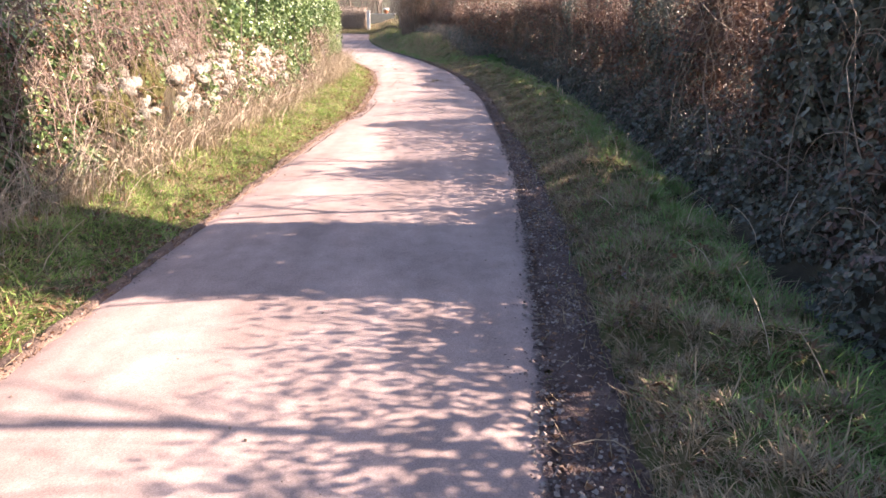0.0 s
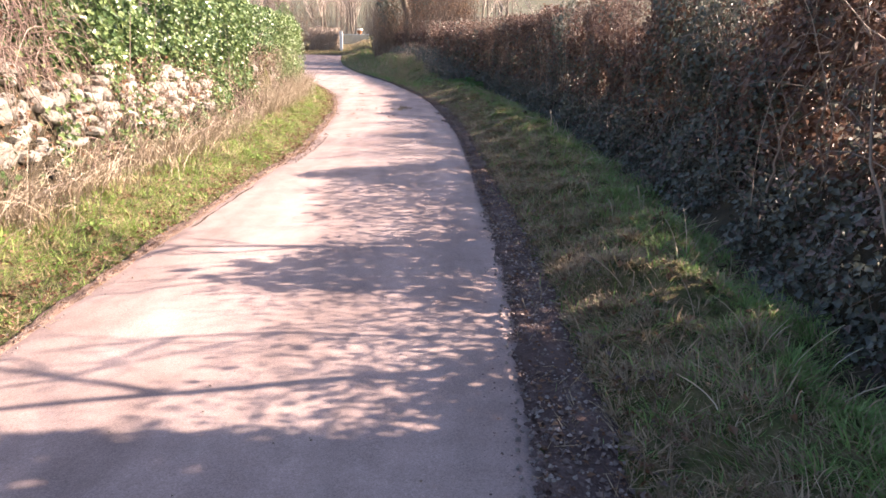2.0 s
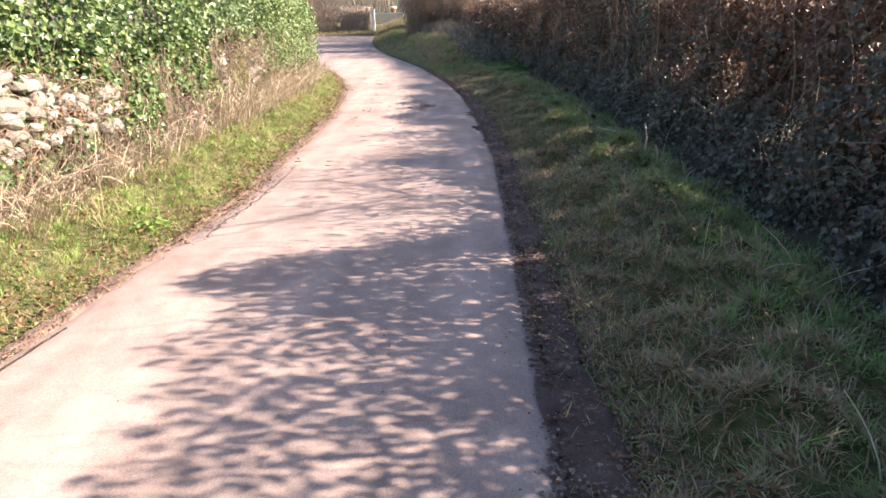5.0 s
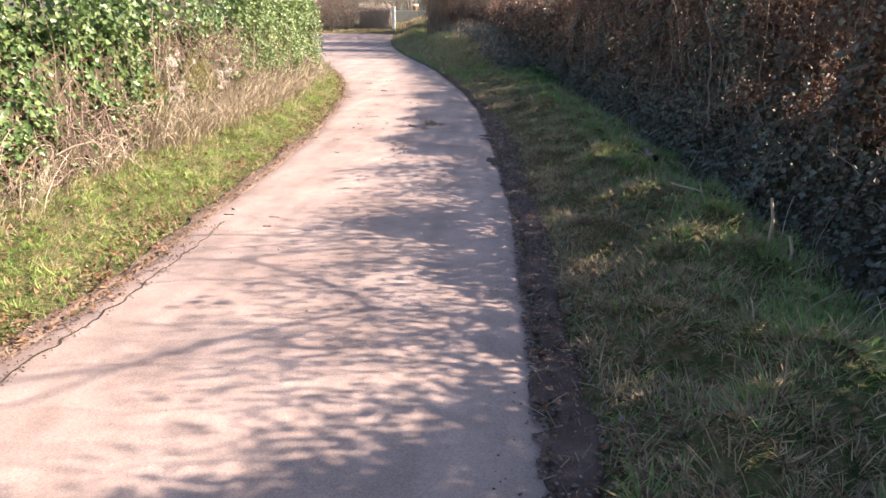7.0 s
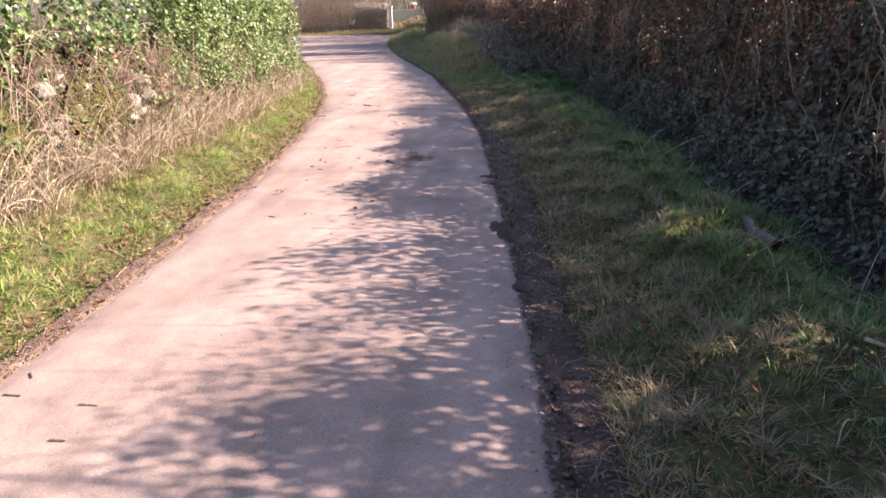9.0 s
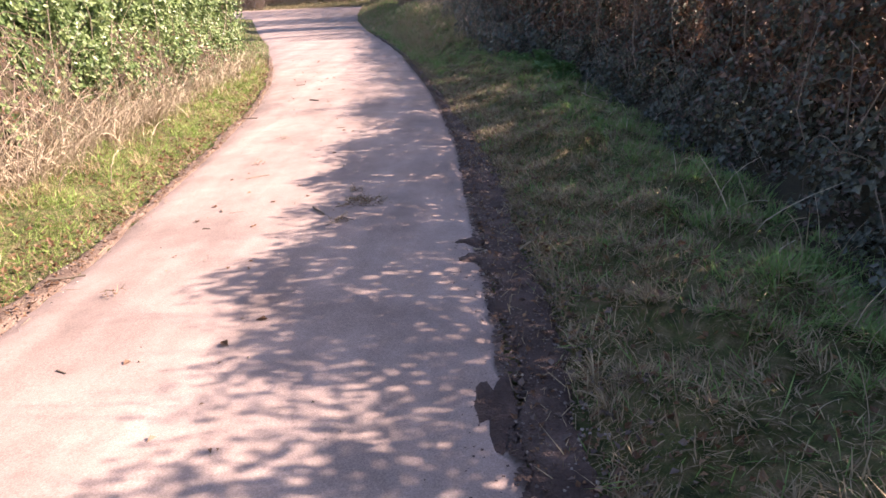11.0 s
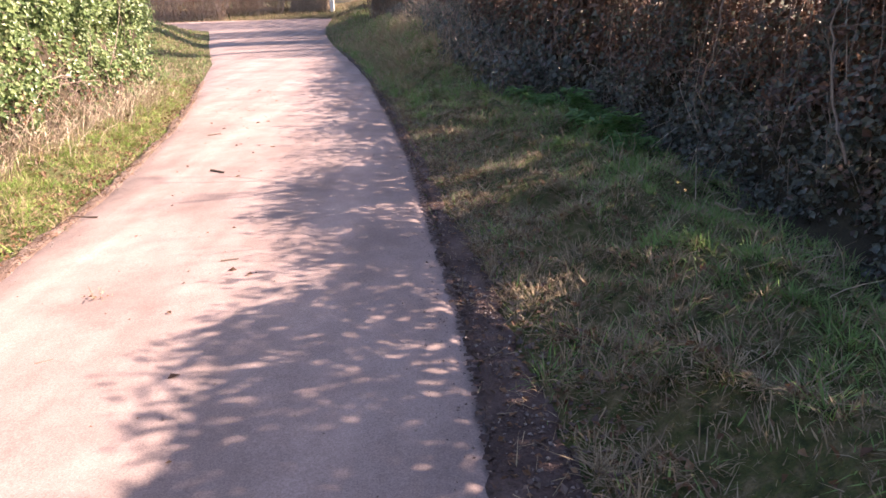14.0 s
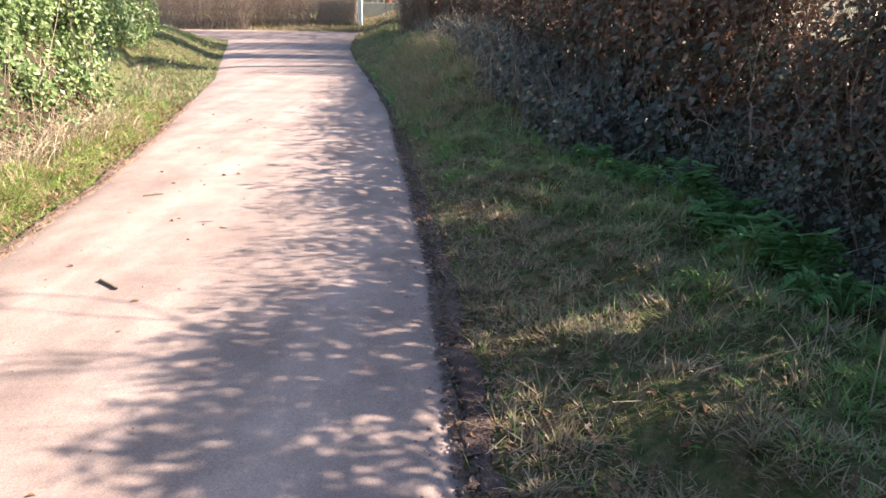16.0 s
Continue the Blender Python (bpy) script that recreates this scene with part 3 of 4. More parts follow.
litter("edge_straws", lambda y: road_left(y) - 0.25, lambda y: road_left(y) + 0.1, 2, 34, 1500, SLIVER, (0.03, 0.12), M_HAY, "pale straws along the grass edge", "straw litter", 0.3)

# ---- hedges ----


def leaf_layer(a, b, lo, hi, front, depth, per_m2, shape, size, facing, mask=None, power=1.0, droop=0.4, rough=1.0, fine=None):
    """Leaves over a hedge between heights lo(y) and hi(y); front(y): its face; facing: -1 looks to the left, 1 to the right."""
    n = int((b - a) * max(float(np.mean(hi(np.linspace(a, b, 9)) - lo(np.linspace(a, b, 9)))), 0.1) * per_m2)
    y = rng.uniform(a, b, n)
    t = rng.random(n) ** power
    z = lo(y) + (hi(y) - lo(y)) * t
    d = depth * rng.random(n) ** 1.5 + rough * (0.2 * wobble(y, z, 0.8, 3) + 0.1 * wobble(y, z, 0.3, 5) + 0.05 * wobble(y, z, 0.12, 6))
    x = front(y, z) - facing * d
    keep = np.ones(n, bool) if mask is None else rng.random(n) < mask(y, z)
    x, y, z = x[keep], y[keep], z[keep]
    n = len(x)
    g = ground_z(x, y)
    z = np.maximum(z, g + 0.02)
    face = np.stack([facing * rng.uniform(0.3, 1.1, n), rng.normal(0, 0.75, n), rng.normal(0.4, 0.65, n)], -1)
    along = np.stack([rng.normal(0, 0.6, n), rng.normal(0, 0.8, n), rng.normal(-droop, 0.6, n)], -1)
    s = rng.uniform(size[0], size[1], n) * (1 if fine is None else fine(y, z))
    return scatter(*shape, np.stack([x, y, z], -1), face, s, along)


def stems(a, b, count, base, hi, front, depth, radius, facing, lean=0.25, points=5):
    y = rng.uniform(a, b, count)
    d = depth * rng.random(count)
    h = hi(y) * rng.uniform(0.75, 1.08, count)
    t = np.linspace(0, 1, points)
    z0 = base(y)
    z = z0[:, None] + np.maximum(h - z0, 0.2)[:, None] * t
    ly = rng.normal(0, lean, count)[:, None] * t + np.cumsum(rng.normal(0, 0.05, (count, points)), 1)
    lx = rng.normal(0, lean * 0.5, count)[:, None] * t + np.cumsum(rng.normal(0, 0.05, (count, points)), 1)
    x = (front(y, z0) - facing * d)[:, None] + lx
    p = np.stack([x, y[:, None] + ly, z], -1)
    r = rng.uniform(radius[0], radius[1], count)[:, None] * (1 - 0.75 * t)
    return tubes(p, r)


def right_face(y, z):
    return hedge_right(y) + 0.12 + 0.38 * np.clip(z, 0, 0.9) + 0.05 * z


def left_face(y, z):
    return hedge_left(y) - 0.1 - 0.22 * np.clip(z, 0, 1.2) + 0.16 * smooth(1.1, 1.5, z)


def green_right(y, z):
    """Where ivy takes over from withered leaves in the right-hand hedge."""
    p = np.exp(-((y - 9.6) / 0.8) ** 2) + np.exp(-((y - 16.8) / 0.35) ** 2) + np.exp(-((y - 4.4) / 0.7) ** 2) + 0.12 * smooth(13, 18, y) * (1 - smooth(30, 40, y)) * (1 - 0.6 * smooth(1.5, 2.0, z))
    return np.clip(1.3 * p + 0.25 * (wobble(y, z, 0.8, 8) > 0.35), 0, 1)


def thin_from(y):
    """Height at which the right-hand hedge begins to thin out."""
    return 1.52 + 0.15 * smooth(13, 15, y) + 0.28 * smooth(20.5, 23, y) + 0.2 * smooth(30, 34, y) + 0.12 * wobble(y, y * 0, 0.6, 13) + sum(h * np.exp(-((y - c) / w) ** 2) for c, w, h in ((7.45, 0.5, 0.95), (11.1, 0.6, 1.2), (18.9, 0.6, 0.45), (6.5, 0.4, -0.2), (20.7, 1.7, 0.6), (18.0, 0.4, 0.3), (14.8, 0.5, 0.5), (1.2, 0.5, 0.2), (24.6, 0.8, 0.35)))


SUN_GAPS = ((2.4, 0.3, 1.2), (5.85, 0.13, 1.8), (6.45, 0.26, 1.5), (7.15, 0.22, 1.75), (10.1, 0.15, 2.1), (12.15, 0.3, 1.9), (13.8, 0.25, 1.7), (11.3, 0.15, 1.0), (15.0, 0.26, 1.35), (16.5, 0.2, 1.46), (20.7, 0.13, 1.2), (22.6, 0.18, 1.0), (24.4, 0.18, 0.7), (25.1, 0.16, 1.0), (27.15, 0.3, 0.8))


def sun_gap(y, z):
    """Thin places low in the right-hand hedge, where the sun comes through on to the verge at x."""
    return np.clip(sum(np.exp(-((y - c) / (1.1 * w)) ** 2) * np.exp(-((z - fall(y) - 0.22 - 0.6 * (3.0 - x)) / 0.26) ** 2) for c, w, x in SUN_GAPS) * (1.2 + 0.35 * wobble(y, z, 0.12, 41)), 0, 0.9)


def upper(y):
    return 0.75 + fall(y)


def crest(y):
    return top_right(y) + fall(y) + 0.1 * wobble(y, y * 0, 0.5, 2) + 0.08 * wobble(y, y * 0, 0.13, 3)


def canes(a, b, count):
    """Thin dead canes arching out over the ivy of the shaded bank."""
    y = rng.uniform(a, b, count)
    z = fall(y) + rng.uniform(0.35, 1.7, count)
    t = np.linspace(0, 1, 8)
    reach = rng.uniform(0.25, 0.8, count)[:, None]
    dy, dx = rng.normal(0, 0.8, count)[:, None], rng.uniform(0.05, 0.3, count)[:, None]
    x = right_face(y, z) + 0.06
    p = np.stack([x[:, None] - reach * dx * np.sin(2.2 * t), y[:, None] + reach * dy * t, z[:, None] + reach * (0.8 * t - 1.1 * t * t) + np.cumsum(rng.normal(0, 0.012, (count, 8)), 1)], -1)
    return tubes(p, rng.uniform(0.002, 0.0048, count)[:, None] * (1 - 0.6 * t))


def right_hedge(a, b, near, label):
    hedge = tagged(new("hedge"), label, "hedge", "hedges along the shaded bank")
    dens = 1.0 if near else 0.3 if a < 30 else 0.22
    big = 1.0 if near else 1.8
    face = right_face
    brown = leaf_layer(a, b, upper, crest, face, 0.55, 3600 * dens, CURL, (0.035 * big, 0.075 * big), -1, lambda y, z: (1 - sun_gap(y, z)) * (1 - 0.9 * green_right(y, z)) * (1 - 0.76 * smooth(-0.2, 0.85, z - fall(y) - thin_from(y))), fine=lambda y, z: 1 - 0.4 * smooth(-0.3, 0.5, z - fall(y) - thin_from(y)))
    inner = leaf_layer(a, b, upper, lambda y: thin_from(y) + fall(y) + 0.1, lambda y, z: face(y, z) + 0.25, 0.4, 1000 * dens, CURL, (0.07 * big, 0.11 * big), -1, lambda y, z: 1 - sun_gap(y, z))
    brown = joined([brown, inner])
    piece("withered_foliage", np_mesh("withered_foliage", *brown, M_RUSSET), hedge, "brown withered leaves still on the twigs")
    green = leaf_layer(a, b, upper, crest, face, 0.55, 3000 * dens, IVY, (0.03 * big, 0.065 * big), -1, lambda y, z: (1 - sun_gap(y, z)) * green_right(y, z) * (1 - 0.55 * smooth(0.0, 0.6, z - fall(y) - thin_from(y))))
    piece("ivy_foliage", np_mesh("ivy_foliage", *green, M_DARK), hedge, "dark green ivy climbing through the hedge")
    low = leaf_layer(a, b, lambda y: 0.12 + fall(y), lambda y: 1.25 + fall(y) + 0.25 * wobble(y, y * 0, 0.7, 4), face, 0.2, 1900 * dens, IVY, (0.018 * big, 0.06 * big), -1, lambda y, z: (1 - sun_gap(y, z)) * (0.35 + 0.6 * (wobble(y, z, 0.4, 21) > -0.25)))
    dead = leaf_layer(a, b, lambda y: 0.15 + fall(y), lambda y: 1.3 + fall(y), face, 0.2, 900 * dens, CURL, (0.025 * big, 0.06 * big), -1, lambda y, z: (1 - sun_gap(y, z)) * (0.35 + 0.6 * (wobble(y, z, 0.4, 21) < -0.1)))
    piece("dead_leaf_cover", np_mesh("dead_leaf_cover", *dead, M_DEADLEAF), hedge, "grey-brown dead leaves among the ivy")
    piece("bank_ivy", np_mesh("bank_ivy", *low, M_DARK), hedge, "dull dark ivy covering the earth bank")
    n = int((b - a) * (9 if near else 5))
    st = stems(a, b, n, lambda y: 0.5 + fall(y), lambda y: crest(y) * 1.05, face, 0.6, (0.002, 0.006), -1, 0.45, 8)
    fr = stems(a, b, 4 * n, lambda y: 1.4 + fall(y), lambda y: crest(y) + 0.18, face, 0.8, (0.0016, 0.005), -1, 0.5, 7)
    cn = canes(a, b, int((b - a) * (22 if near else 8)))
    piece("brushwood", np_mesh("brushwood", *joined([st, fr, cn]), M_TWIG), hedge, "pale brown upright stems")
    return hedge


for _a, _b in ((-9, -4), (-4, 0), (0, 4), (4, 8), (8, 12), (12, 16), (16, 20), (20, 24), (24, 28), (28, 33), (33, 40), (40, 48), (48, 60)):
    right_hedge(_a, _b, 0 <= _a < 28, "tall unkempt hedge of brown leaves and ivy on a bank")


def left_hedge(a, b, lo, mat, shape, dens, size, label, depth=0.4):
    hedge = tagged(new("hedge"), label, "hedge", "hedges along the sunny bank")
    hi = lambda y: top_left(y) + fall(y) + 0.1 * wobble(y, y * 0, 0.4, 7)
    lf = leaf_layer(a, b, lo, hi, left_face, depth, dens, shape, size, 1)
    tp = leaf_layer(a, b, lambda y: hi(y) - 0.12, lambda y: hi(y) + 0.06, lambda y, z: left_face(y, z) - 0.35, 0.6, dens * 2.5, shape, size, 1)
    piece("foliage", np_mesh("foliage", *joined([lf, tp]), mat), hedge)
    st = stems(a, b, int((b - a) * 6), lambda y: 0.15 + fall(y), lambda y: hi(y) - 0.1, lambda y, z: left_face(y, z) - 0.12, 0.4, (0.004, 0.01), 1)
    piece("brushwood", np_mesh("brushwood", *st, M_TWIG), hedge, "brown woody stems")
    return hedge


left_hedge(9.0, 14.4, lambda y: 1.25 + 0.15 * wobble(y, y * 0, 0.5, 1) - 0.45 * smooth(12.5, 14.2, y), M_IVY, IVY, 1300, (0.045, 0.09), "glossy green ivy hedge over a stone wall")
left_hedge(14.4, 18.2, lambda y: 0.45 + 0.15 * wobble(y, y * 0, 0.5, 1), M_IVY, IVY, 1200, (0.045, 0.09), "glossy green ivy hedge down to the verge")
left_hedge(18.2, 21.2, lambda y: 1.2 + 0.2 * wobble(y, y * 0, 0.5, 1), M_IVY, IVY, 700, (0.04, 0.08), "thin ivy hedge with bare stems over mossy stones")
left_hedge(21.2, 26.0, lambda y: 0.55 + 0.15 * wobble(y, y * 0, 0.5, 1), M_BRIGHT, OVAL, 2100, (0.045, 0.085), "sunlit clipped green hedge above dead stalks")
left_hedge(26.0, 31.2, lambda y: 0.45 + 0.15 * wobble(y, y * 0, 0.5, 1), M_BRIGHT, OVAL, 2200, (0.045, 0.085), "sunlit clipped green hedge ending beside a grass bank", 0.5)


def brambles(a, b, lo, hi, count, label, leaves=520, dry=330):
    thing = tagged(new("bramble_thicket"), label, "brambles", "brambles on the sunny bank")
    y = rng.uniform(a, b, count)
    z = rng.uniform(lo, hi, count) + fall(y)
    x = left_face(y, z) - 0.35 * rng.random(count) + 0.1
    t = np.linspace(0, 1, 6)
    reach = rng.uniform(0.3, 0.9, count)[:, None]
    dy, dx = rng.normal(0, 0.7, count)[:, None], rng.uniform(0.05, 0.5, count)[:, None]
    p = np.stack([x[:, None] + reach * dx * t, y[:, None] + reach * dy * t, z[:, None] + reach * (0.5 * t - 0.9 * t * t) + np.cumsum(rng.normal(0, 0.015, (count, 6)), 1)], -1)
    p[..., 2] = np.maximum(p[..., 2], ground_z(p[..., 0], p[..., 1]) + 0.01)
    piece("cane_tangle", np_mesh("cane_tangle", *tubes(p, rng.uniform(0.003, 0.007, count)[:, None] * (1 - 0.6 * t)), M_BRAMBLE), thing, "dry reddish-brown arching canes")
    lf = leaf_layer(a, b, lambda q: lo + fall(q), lambda q: hi + fall(q), left_face, 0.3, leaves, IVY, (0.03, 0.07), 1)
    piece("foliage", np_mesh("foliage", *lf, M_IVY), thing, "scattered green leaves")
    dl = leaf_layer(a, b, lambda q: lo + fall(q), lambda q: hi + fall(q), left_face, 0.3, dry, CURL, (0.03, 0.06), 1)
    piece("dry_foliage", np_mesh("dry_foliage", *dl, M_BROWN), thing, "dry brown leaves")
    return thing


M_BRAMBLE = material("bramble_canes", [(0.0, (0.07, 0.045, 0.037)), (0.5, (0.16, 0.108, 0.088)), (1.0, (0.42, 0.33, 0.27))], 3, 60, 0.7, 0, "island", 0.3)
brambles(-3, 3.5, 0.2, 1.9, 900, "dry bramble thicket with ivy on the bank", 900)
brambles(1.5, 7.4, 0.15, 0.95, 420, "low tangle of dry brambles and ivy on the bank", 1500, 500)
brambles(3.5, 7.0, 0.9, 2.0, 560, "dense dry bramble thicket hanging over the bank", 900, 600)
brambles(7.0, 9.6, 1.15, 2.2, 700, "dry brambles trailing over a stone wall")
brambles(9.6, 14.2, 0.3, 1.2, 260, "thin dry brambles and ivy over a stone wall")
brambles(14.2, 18.0, 0.15, 0.7, 260, "low ivy and dry brambles under the hedge")
brambles(21.4, 31.0, 0.15, 0.75, 220, "dry brambles and low leaves under the clipped hedge")
brambles(18.0, 21.4, 0.4, 1.5, 350, "thin dry brambles over mossy stones")


def stalks(name, a, b, count, tall, label, foot=hedge_left, spread=0.16):
    y = rng.uniform(a, b, count)
    y = y + 0.25 * wobble(y, y * 0, 0.35, 2)
    x = foot(y) + rng.normal(0.0, spread, count)
    z = ground_z(x, y) - 0.01
    t = np.linspace(0, 1, 5)
    h = tall * (0.25 + 0.75 * rng.random(count) ** 1.6)[:, None]
    lx, ly = rng.normal(0.1, 0.35, count)[:, None], rng.normal(0, 0.45, count)[:, None]
    p = np.stack([x[:, None] + h * lx * t ** 1.5, y[:, None] + h * ly * t ** 1.4, z[:, None] + h * t * (1 - rng.uniform(0.0, 0.65, count)[:, None] * t)], -1)
    v = tubes(p, rng.uniform(0.0018, 0.0048, count)[:, None] * (1 - 0.6 * t), 3)
    return tagged(new(name, np_mesh(name, *v, M_STRAW)), label, "dead stalks", kind="stuff")


def on_right(y):
    return hedge_right(y) - 0.25


stalks("dead_stalks", 2, 14.5, 2600, 0.6, "dry straw-coloured stalks along the wall's foot", spread=0.22)
stalks("dead_stalks", 14.5, 18, 420, 0.5, "few dry stalks under the ivy")
stalks("dead_stalks", 18, 31, 3300, 0.55, "tall dry straw-coloured stalks under the hedge")
stalks("dead_stalks", 16.5, 24, 1700, 1.05, "tall pale dead stalks in front of the hedge", spread=0.2)
stalks("dead_stalks", 2.5, 8.5, 1100, 0.85, "tall pale dead stalks in front of the brambles", spread=0.2)
stalks("dead_stalks", 8, 14, 900, 0.6, "pale dead stalks along the stone wall", spread=0.18)
stalks("dead_stalks", 2, 34, 420, 0.4, "thin dry stalks in the shaded verge", on_right, 0.25)
stalks("dead_stalks", 29, 48, 1100, 0.8, "pale seed stalks on the far verge", on_right, 0.4)

# ---- stone walls ----


def stone_shapes(count):
    out = []
    for k in range(count):
        bm = bmesh.new()
        bmesh.ops.create_icosphere(bm, subdivisions=2, radius=0.5)
        for v in bm.verts:
            c = v.co
            c.x = math.copysign(abs(c.x * 2) ** 0.7 / 2, c.x)
            c.y = math.copysign(abs(c.y * 2) ** 0.7 / 2, c.y)
            c.z = math.copysign(abs(c.z * 2) ** 0.7 / 2, c.z)
            v.co = c * (random.uniform(0.94, 1.05) + 0.14 * noise.noise(c * 2.2 + Vector((7.0 * k, 0, 0))))
        me = bpy.data.meshes.new("stone")
        bm.to_mesh(me)
        bm.free()
        me.materials.append(M_STONE)
        out.append(me)
    return out


STONES = stone_shapes(9)


def stone_wall(a, b, z0, tops, label, gaps):
    """Rubble in rough courses; tops: heights of the wall at its two ends."""
    wall = tagged(new("stone_wall"), label, "wall")
    z = z0
    while z < max(tops):
        h = random.uniform(0.09, 0.16)
        y = a + random.uniform(0, 0.2)
        while y < b:
            w = random.uniform(0.11, 0.23) * random.choice((1, 1, 1.5))
            ym, zm = y + w / 2, z + h / 2 + 0.045 * math.sin(2.3 * y + 5 * z) + random.uniform(-0.03, 0.03)
            top = tops[0] + (tops[1] - tops[0]) * (ym - a) / (b - a) + 0.12 * math.sin(3.1 * y)
            if random.random() > gaps and zm < top:
                ob = new("stone", random.choice(STONES))
                ob.parent = wall
                ob.location = (float(left_face(ym, zm)) - 0.06 + random.uniform(-0.06, 0.05), ym, zm + float(fall(ym)))
                ob.scale = (0.22, w * random.uniform(0.95, 1.15), h * random.uniform(0.8, 1.25))
                ob.rotation_euler = (random.uniform(-0.35, 0.35), random.uniform(-0.2, 0.2), random.uniform(-0.3, 0.3))
            y += w
        z += h
    return wall


stone_wall(8.3, 14.3, 0.52, (1.3, 0.98), "old dry-stone wall of pale rounded stones", 0.16)
stone_wall(6.4, 8.3, 0.5, (1.15, 1.2), "tumbled stones half buried in moss and brambles", 0.72)
stone_wall(18.3, 20.6, 0.45, (1.1, 0.95), "tumbled mossy stones showing through the hedge", 0.6)


def moss_bank(y0, z0, ry, rz, count, label):
    """A cushion of yellow-green moss over the earth of the sunny bank."""
    ob = tagged(new("moss_bank"), label, "moss", "moss on the sunny bank")
    a, r = rng.uniform(0, 2 * np.pi, count), rng.random(count) ** 0.6
    y = y0 + ry * r * np.cos(a)
    z = z0 + rz * r * np.sin(a)
    x = left_face(y, z) + 0.02 + 0.07 * (1 - r) + 0.04 * wobble(y, z, 0.15, 4)
    face = np.stack([np.ones(count), rng.normal(0, 0.35, count), rng.normal(0.3, 0.35, count)], -1)
    piece("moss", np_mesh("moss", *scatter(*CHIP, np.stack([x, y, z + fall(y)], -1), face, rng.uniform(0.02, 0.05, count)), M_MOSS), ob)
    return ob


moss_bank(7.9, 0.95, 0.35, 0.28, 1300, "yellow-green moss covering the bank beside stones")
moss_bank(6.9, 0.7, 0.4, 0.2, 900, "dull green moss on the earth bank")
moss_bank(17.7, 0.6, 0.3, 0.3, 900, "yellow-green moss under the ivy hedge")
moss_bank(19.3, 0.75, 0.6, 0.35, 1300, "yellow-green moss around tumbled stones")

creeper = tagged(new("wall_creeper"), "patches of ivy and dry leaves over the stone wall", "ivy", "brambles on the sunny bank")
_lv = leaf_layer(6.8, 14.4, lambda y: 0.3 + fall(y), lambda y: 1.3 + fall(y), lambda y, z: left_face(y, z) + 0.12, 0.1, 1300, IVY, (0.03, 0.07), 1, lambda y, z: 0.6 * smooth(0.3, 0.75, wobble(y, z, 0.35, 31)) + 0.02, rough=0.2)
piece("foliage", np_mesh("foliage", *_lv, M_IVY), creeper)
_lv = leaf_layer(6.8, 14.4, lambda y: 0.3 + fall(y), lambda y: 1.3 + fall(y), lambda y, z: left_face(y, z) + 0.1, 0.1, 1000, CURL, (0.025, 0.06), 1, lambda y, z: 0.6 * smooth(0.3, 0.75, wobble(y, z, 0.3, 37)) + 0.04, rough=0.2)
piece("dry_foliage", np_mesh("dry_foliage", *_lv, M_BROWN), creeper, "dry brown leaves")

# ---- far end: trees, gate, hedge ----


def bare_tree(height, seed, label, levels=4, radius=0.16, high=3):
    r = np.random.default_rng(seed)
    lines, rad = [], []

    def grow(p, d, length, rr, level):
        k = 5
        pts, q, dd = [p], p, d
        for _ in range(k - 1):
            dd = unit(dd + r.normal(0, 0.12, 3) + np.array([0, 0, 0.05]))
            q = q + dd * length / (k - 1)
            pts.append(q)
        lines.append(pts)
        rad.append(np.linspace(rr, rr * 0.45, k))
        if level:
            for _ in range(4 if level > 1 else 5):
                s = r.integers(high, k) if level == levels else r.integers(1, k)
                side = unit(np.cross(dd, r.normal(size=3)))
                grow(pts[s], unit(dd * 0.75 + side * r.uniform(0.5, 1.0)), length * r.uniform(0.45, 0.7), rr * (0.55 if level > 1 else 0.4), level - 1)

    grow(np.zeros(3), np.array([0.03, 0.0, 1.0]), height * 0.55, radius, levels)
    tree = tagged(new("tree"), label, "tree", "bare trees at the lane's end")
    trunk = tubes(np.array(lines[:1]), np.array(rad[:1]), 8)
    piece("trunk", np_mesh("trunk", *trunk, M_BARK, True), tree)
    piece("crown", np_mesh("crown", *tubes(np.array(lines[1:]), np.array(rad[1:]), 4), M_THICKET), tree, "bare leafless branches")
    return tree


def stand(tree, x, y, turn, size, first=False):
    m = pose(x, y, float(ground_z(x, y)) - 0.05, 0, 0, turn)
    if first:
        tree.matrix_basis = m
        tree.scale = (size, size, size)
        return tree
    ob = copy_thing(tree, m)
    ob.scale = (size, size, size)
    return ob


TREE_A = stand(bare_tree(12, 3, "bare tree with a thick ivy-clad trunk beside the lane", 4, 0.4), 1.4, 46, 0, 1.0, True)
TREE_B = stand(bare_tree(9, 5, "slim bare leafless tree at the lane's end", 4, 0.11, 1), -9.5, 75, 0, 1.0, True)
SHRUB = stand(bare_tree(4.2, 8, "bare leafless shrub rising behind the hedge", 4, 0.04, 1), 3.4, 6.2, 0, 1.0, True)
for _x, _y, _s in ((-0.6, 53, 0.8),):
    stand(TREE_A, _x, _y, 70 * _x, _s)
for _x, _y, _s in ((3.6, 7.4, 1.0), (4.2, 2.0, 1.1), (4.6, 0.2, 1.2), (3.7, 12.6, 0.75), (3.8, 14.6, 0.75), (3.6, 25.2, 0.7)):
    stand(SHRUB, _x, _y, 130 * _y, _s)
for _k in range(34):
    _x, _y = -60 + 2.6 * _k + 5 * math.sin(3.7 * _k), 108 + 60 * ((_k * 0.618) % 1)
    stand(TREE_B, _x, _y, 97 * _k, 1.1 + 0.6 * ((_k * 0.41) % 1))
for _k in range(30):
    _x, _y = -34 + 1.6 * _k + 3 * math.sin(5.1 * _k), 78 + 26 * ((_k * 0.618) % 1)
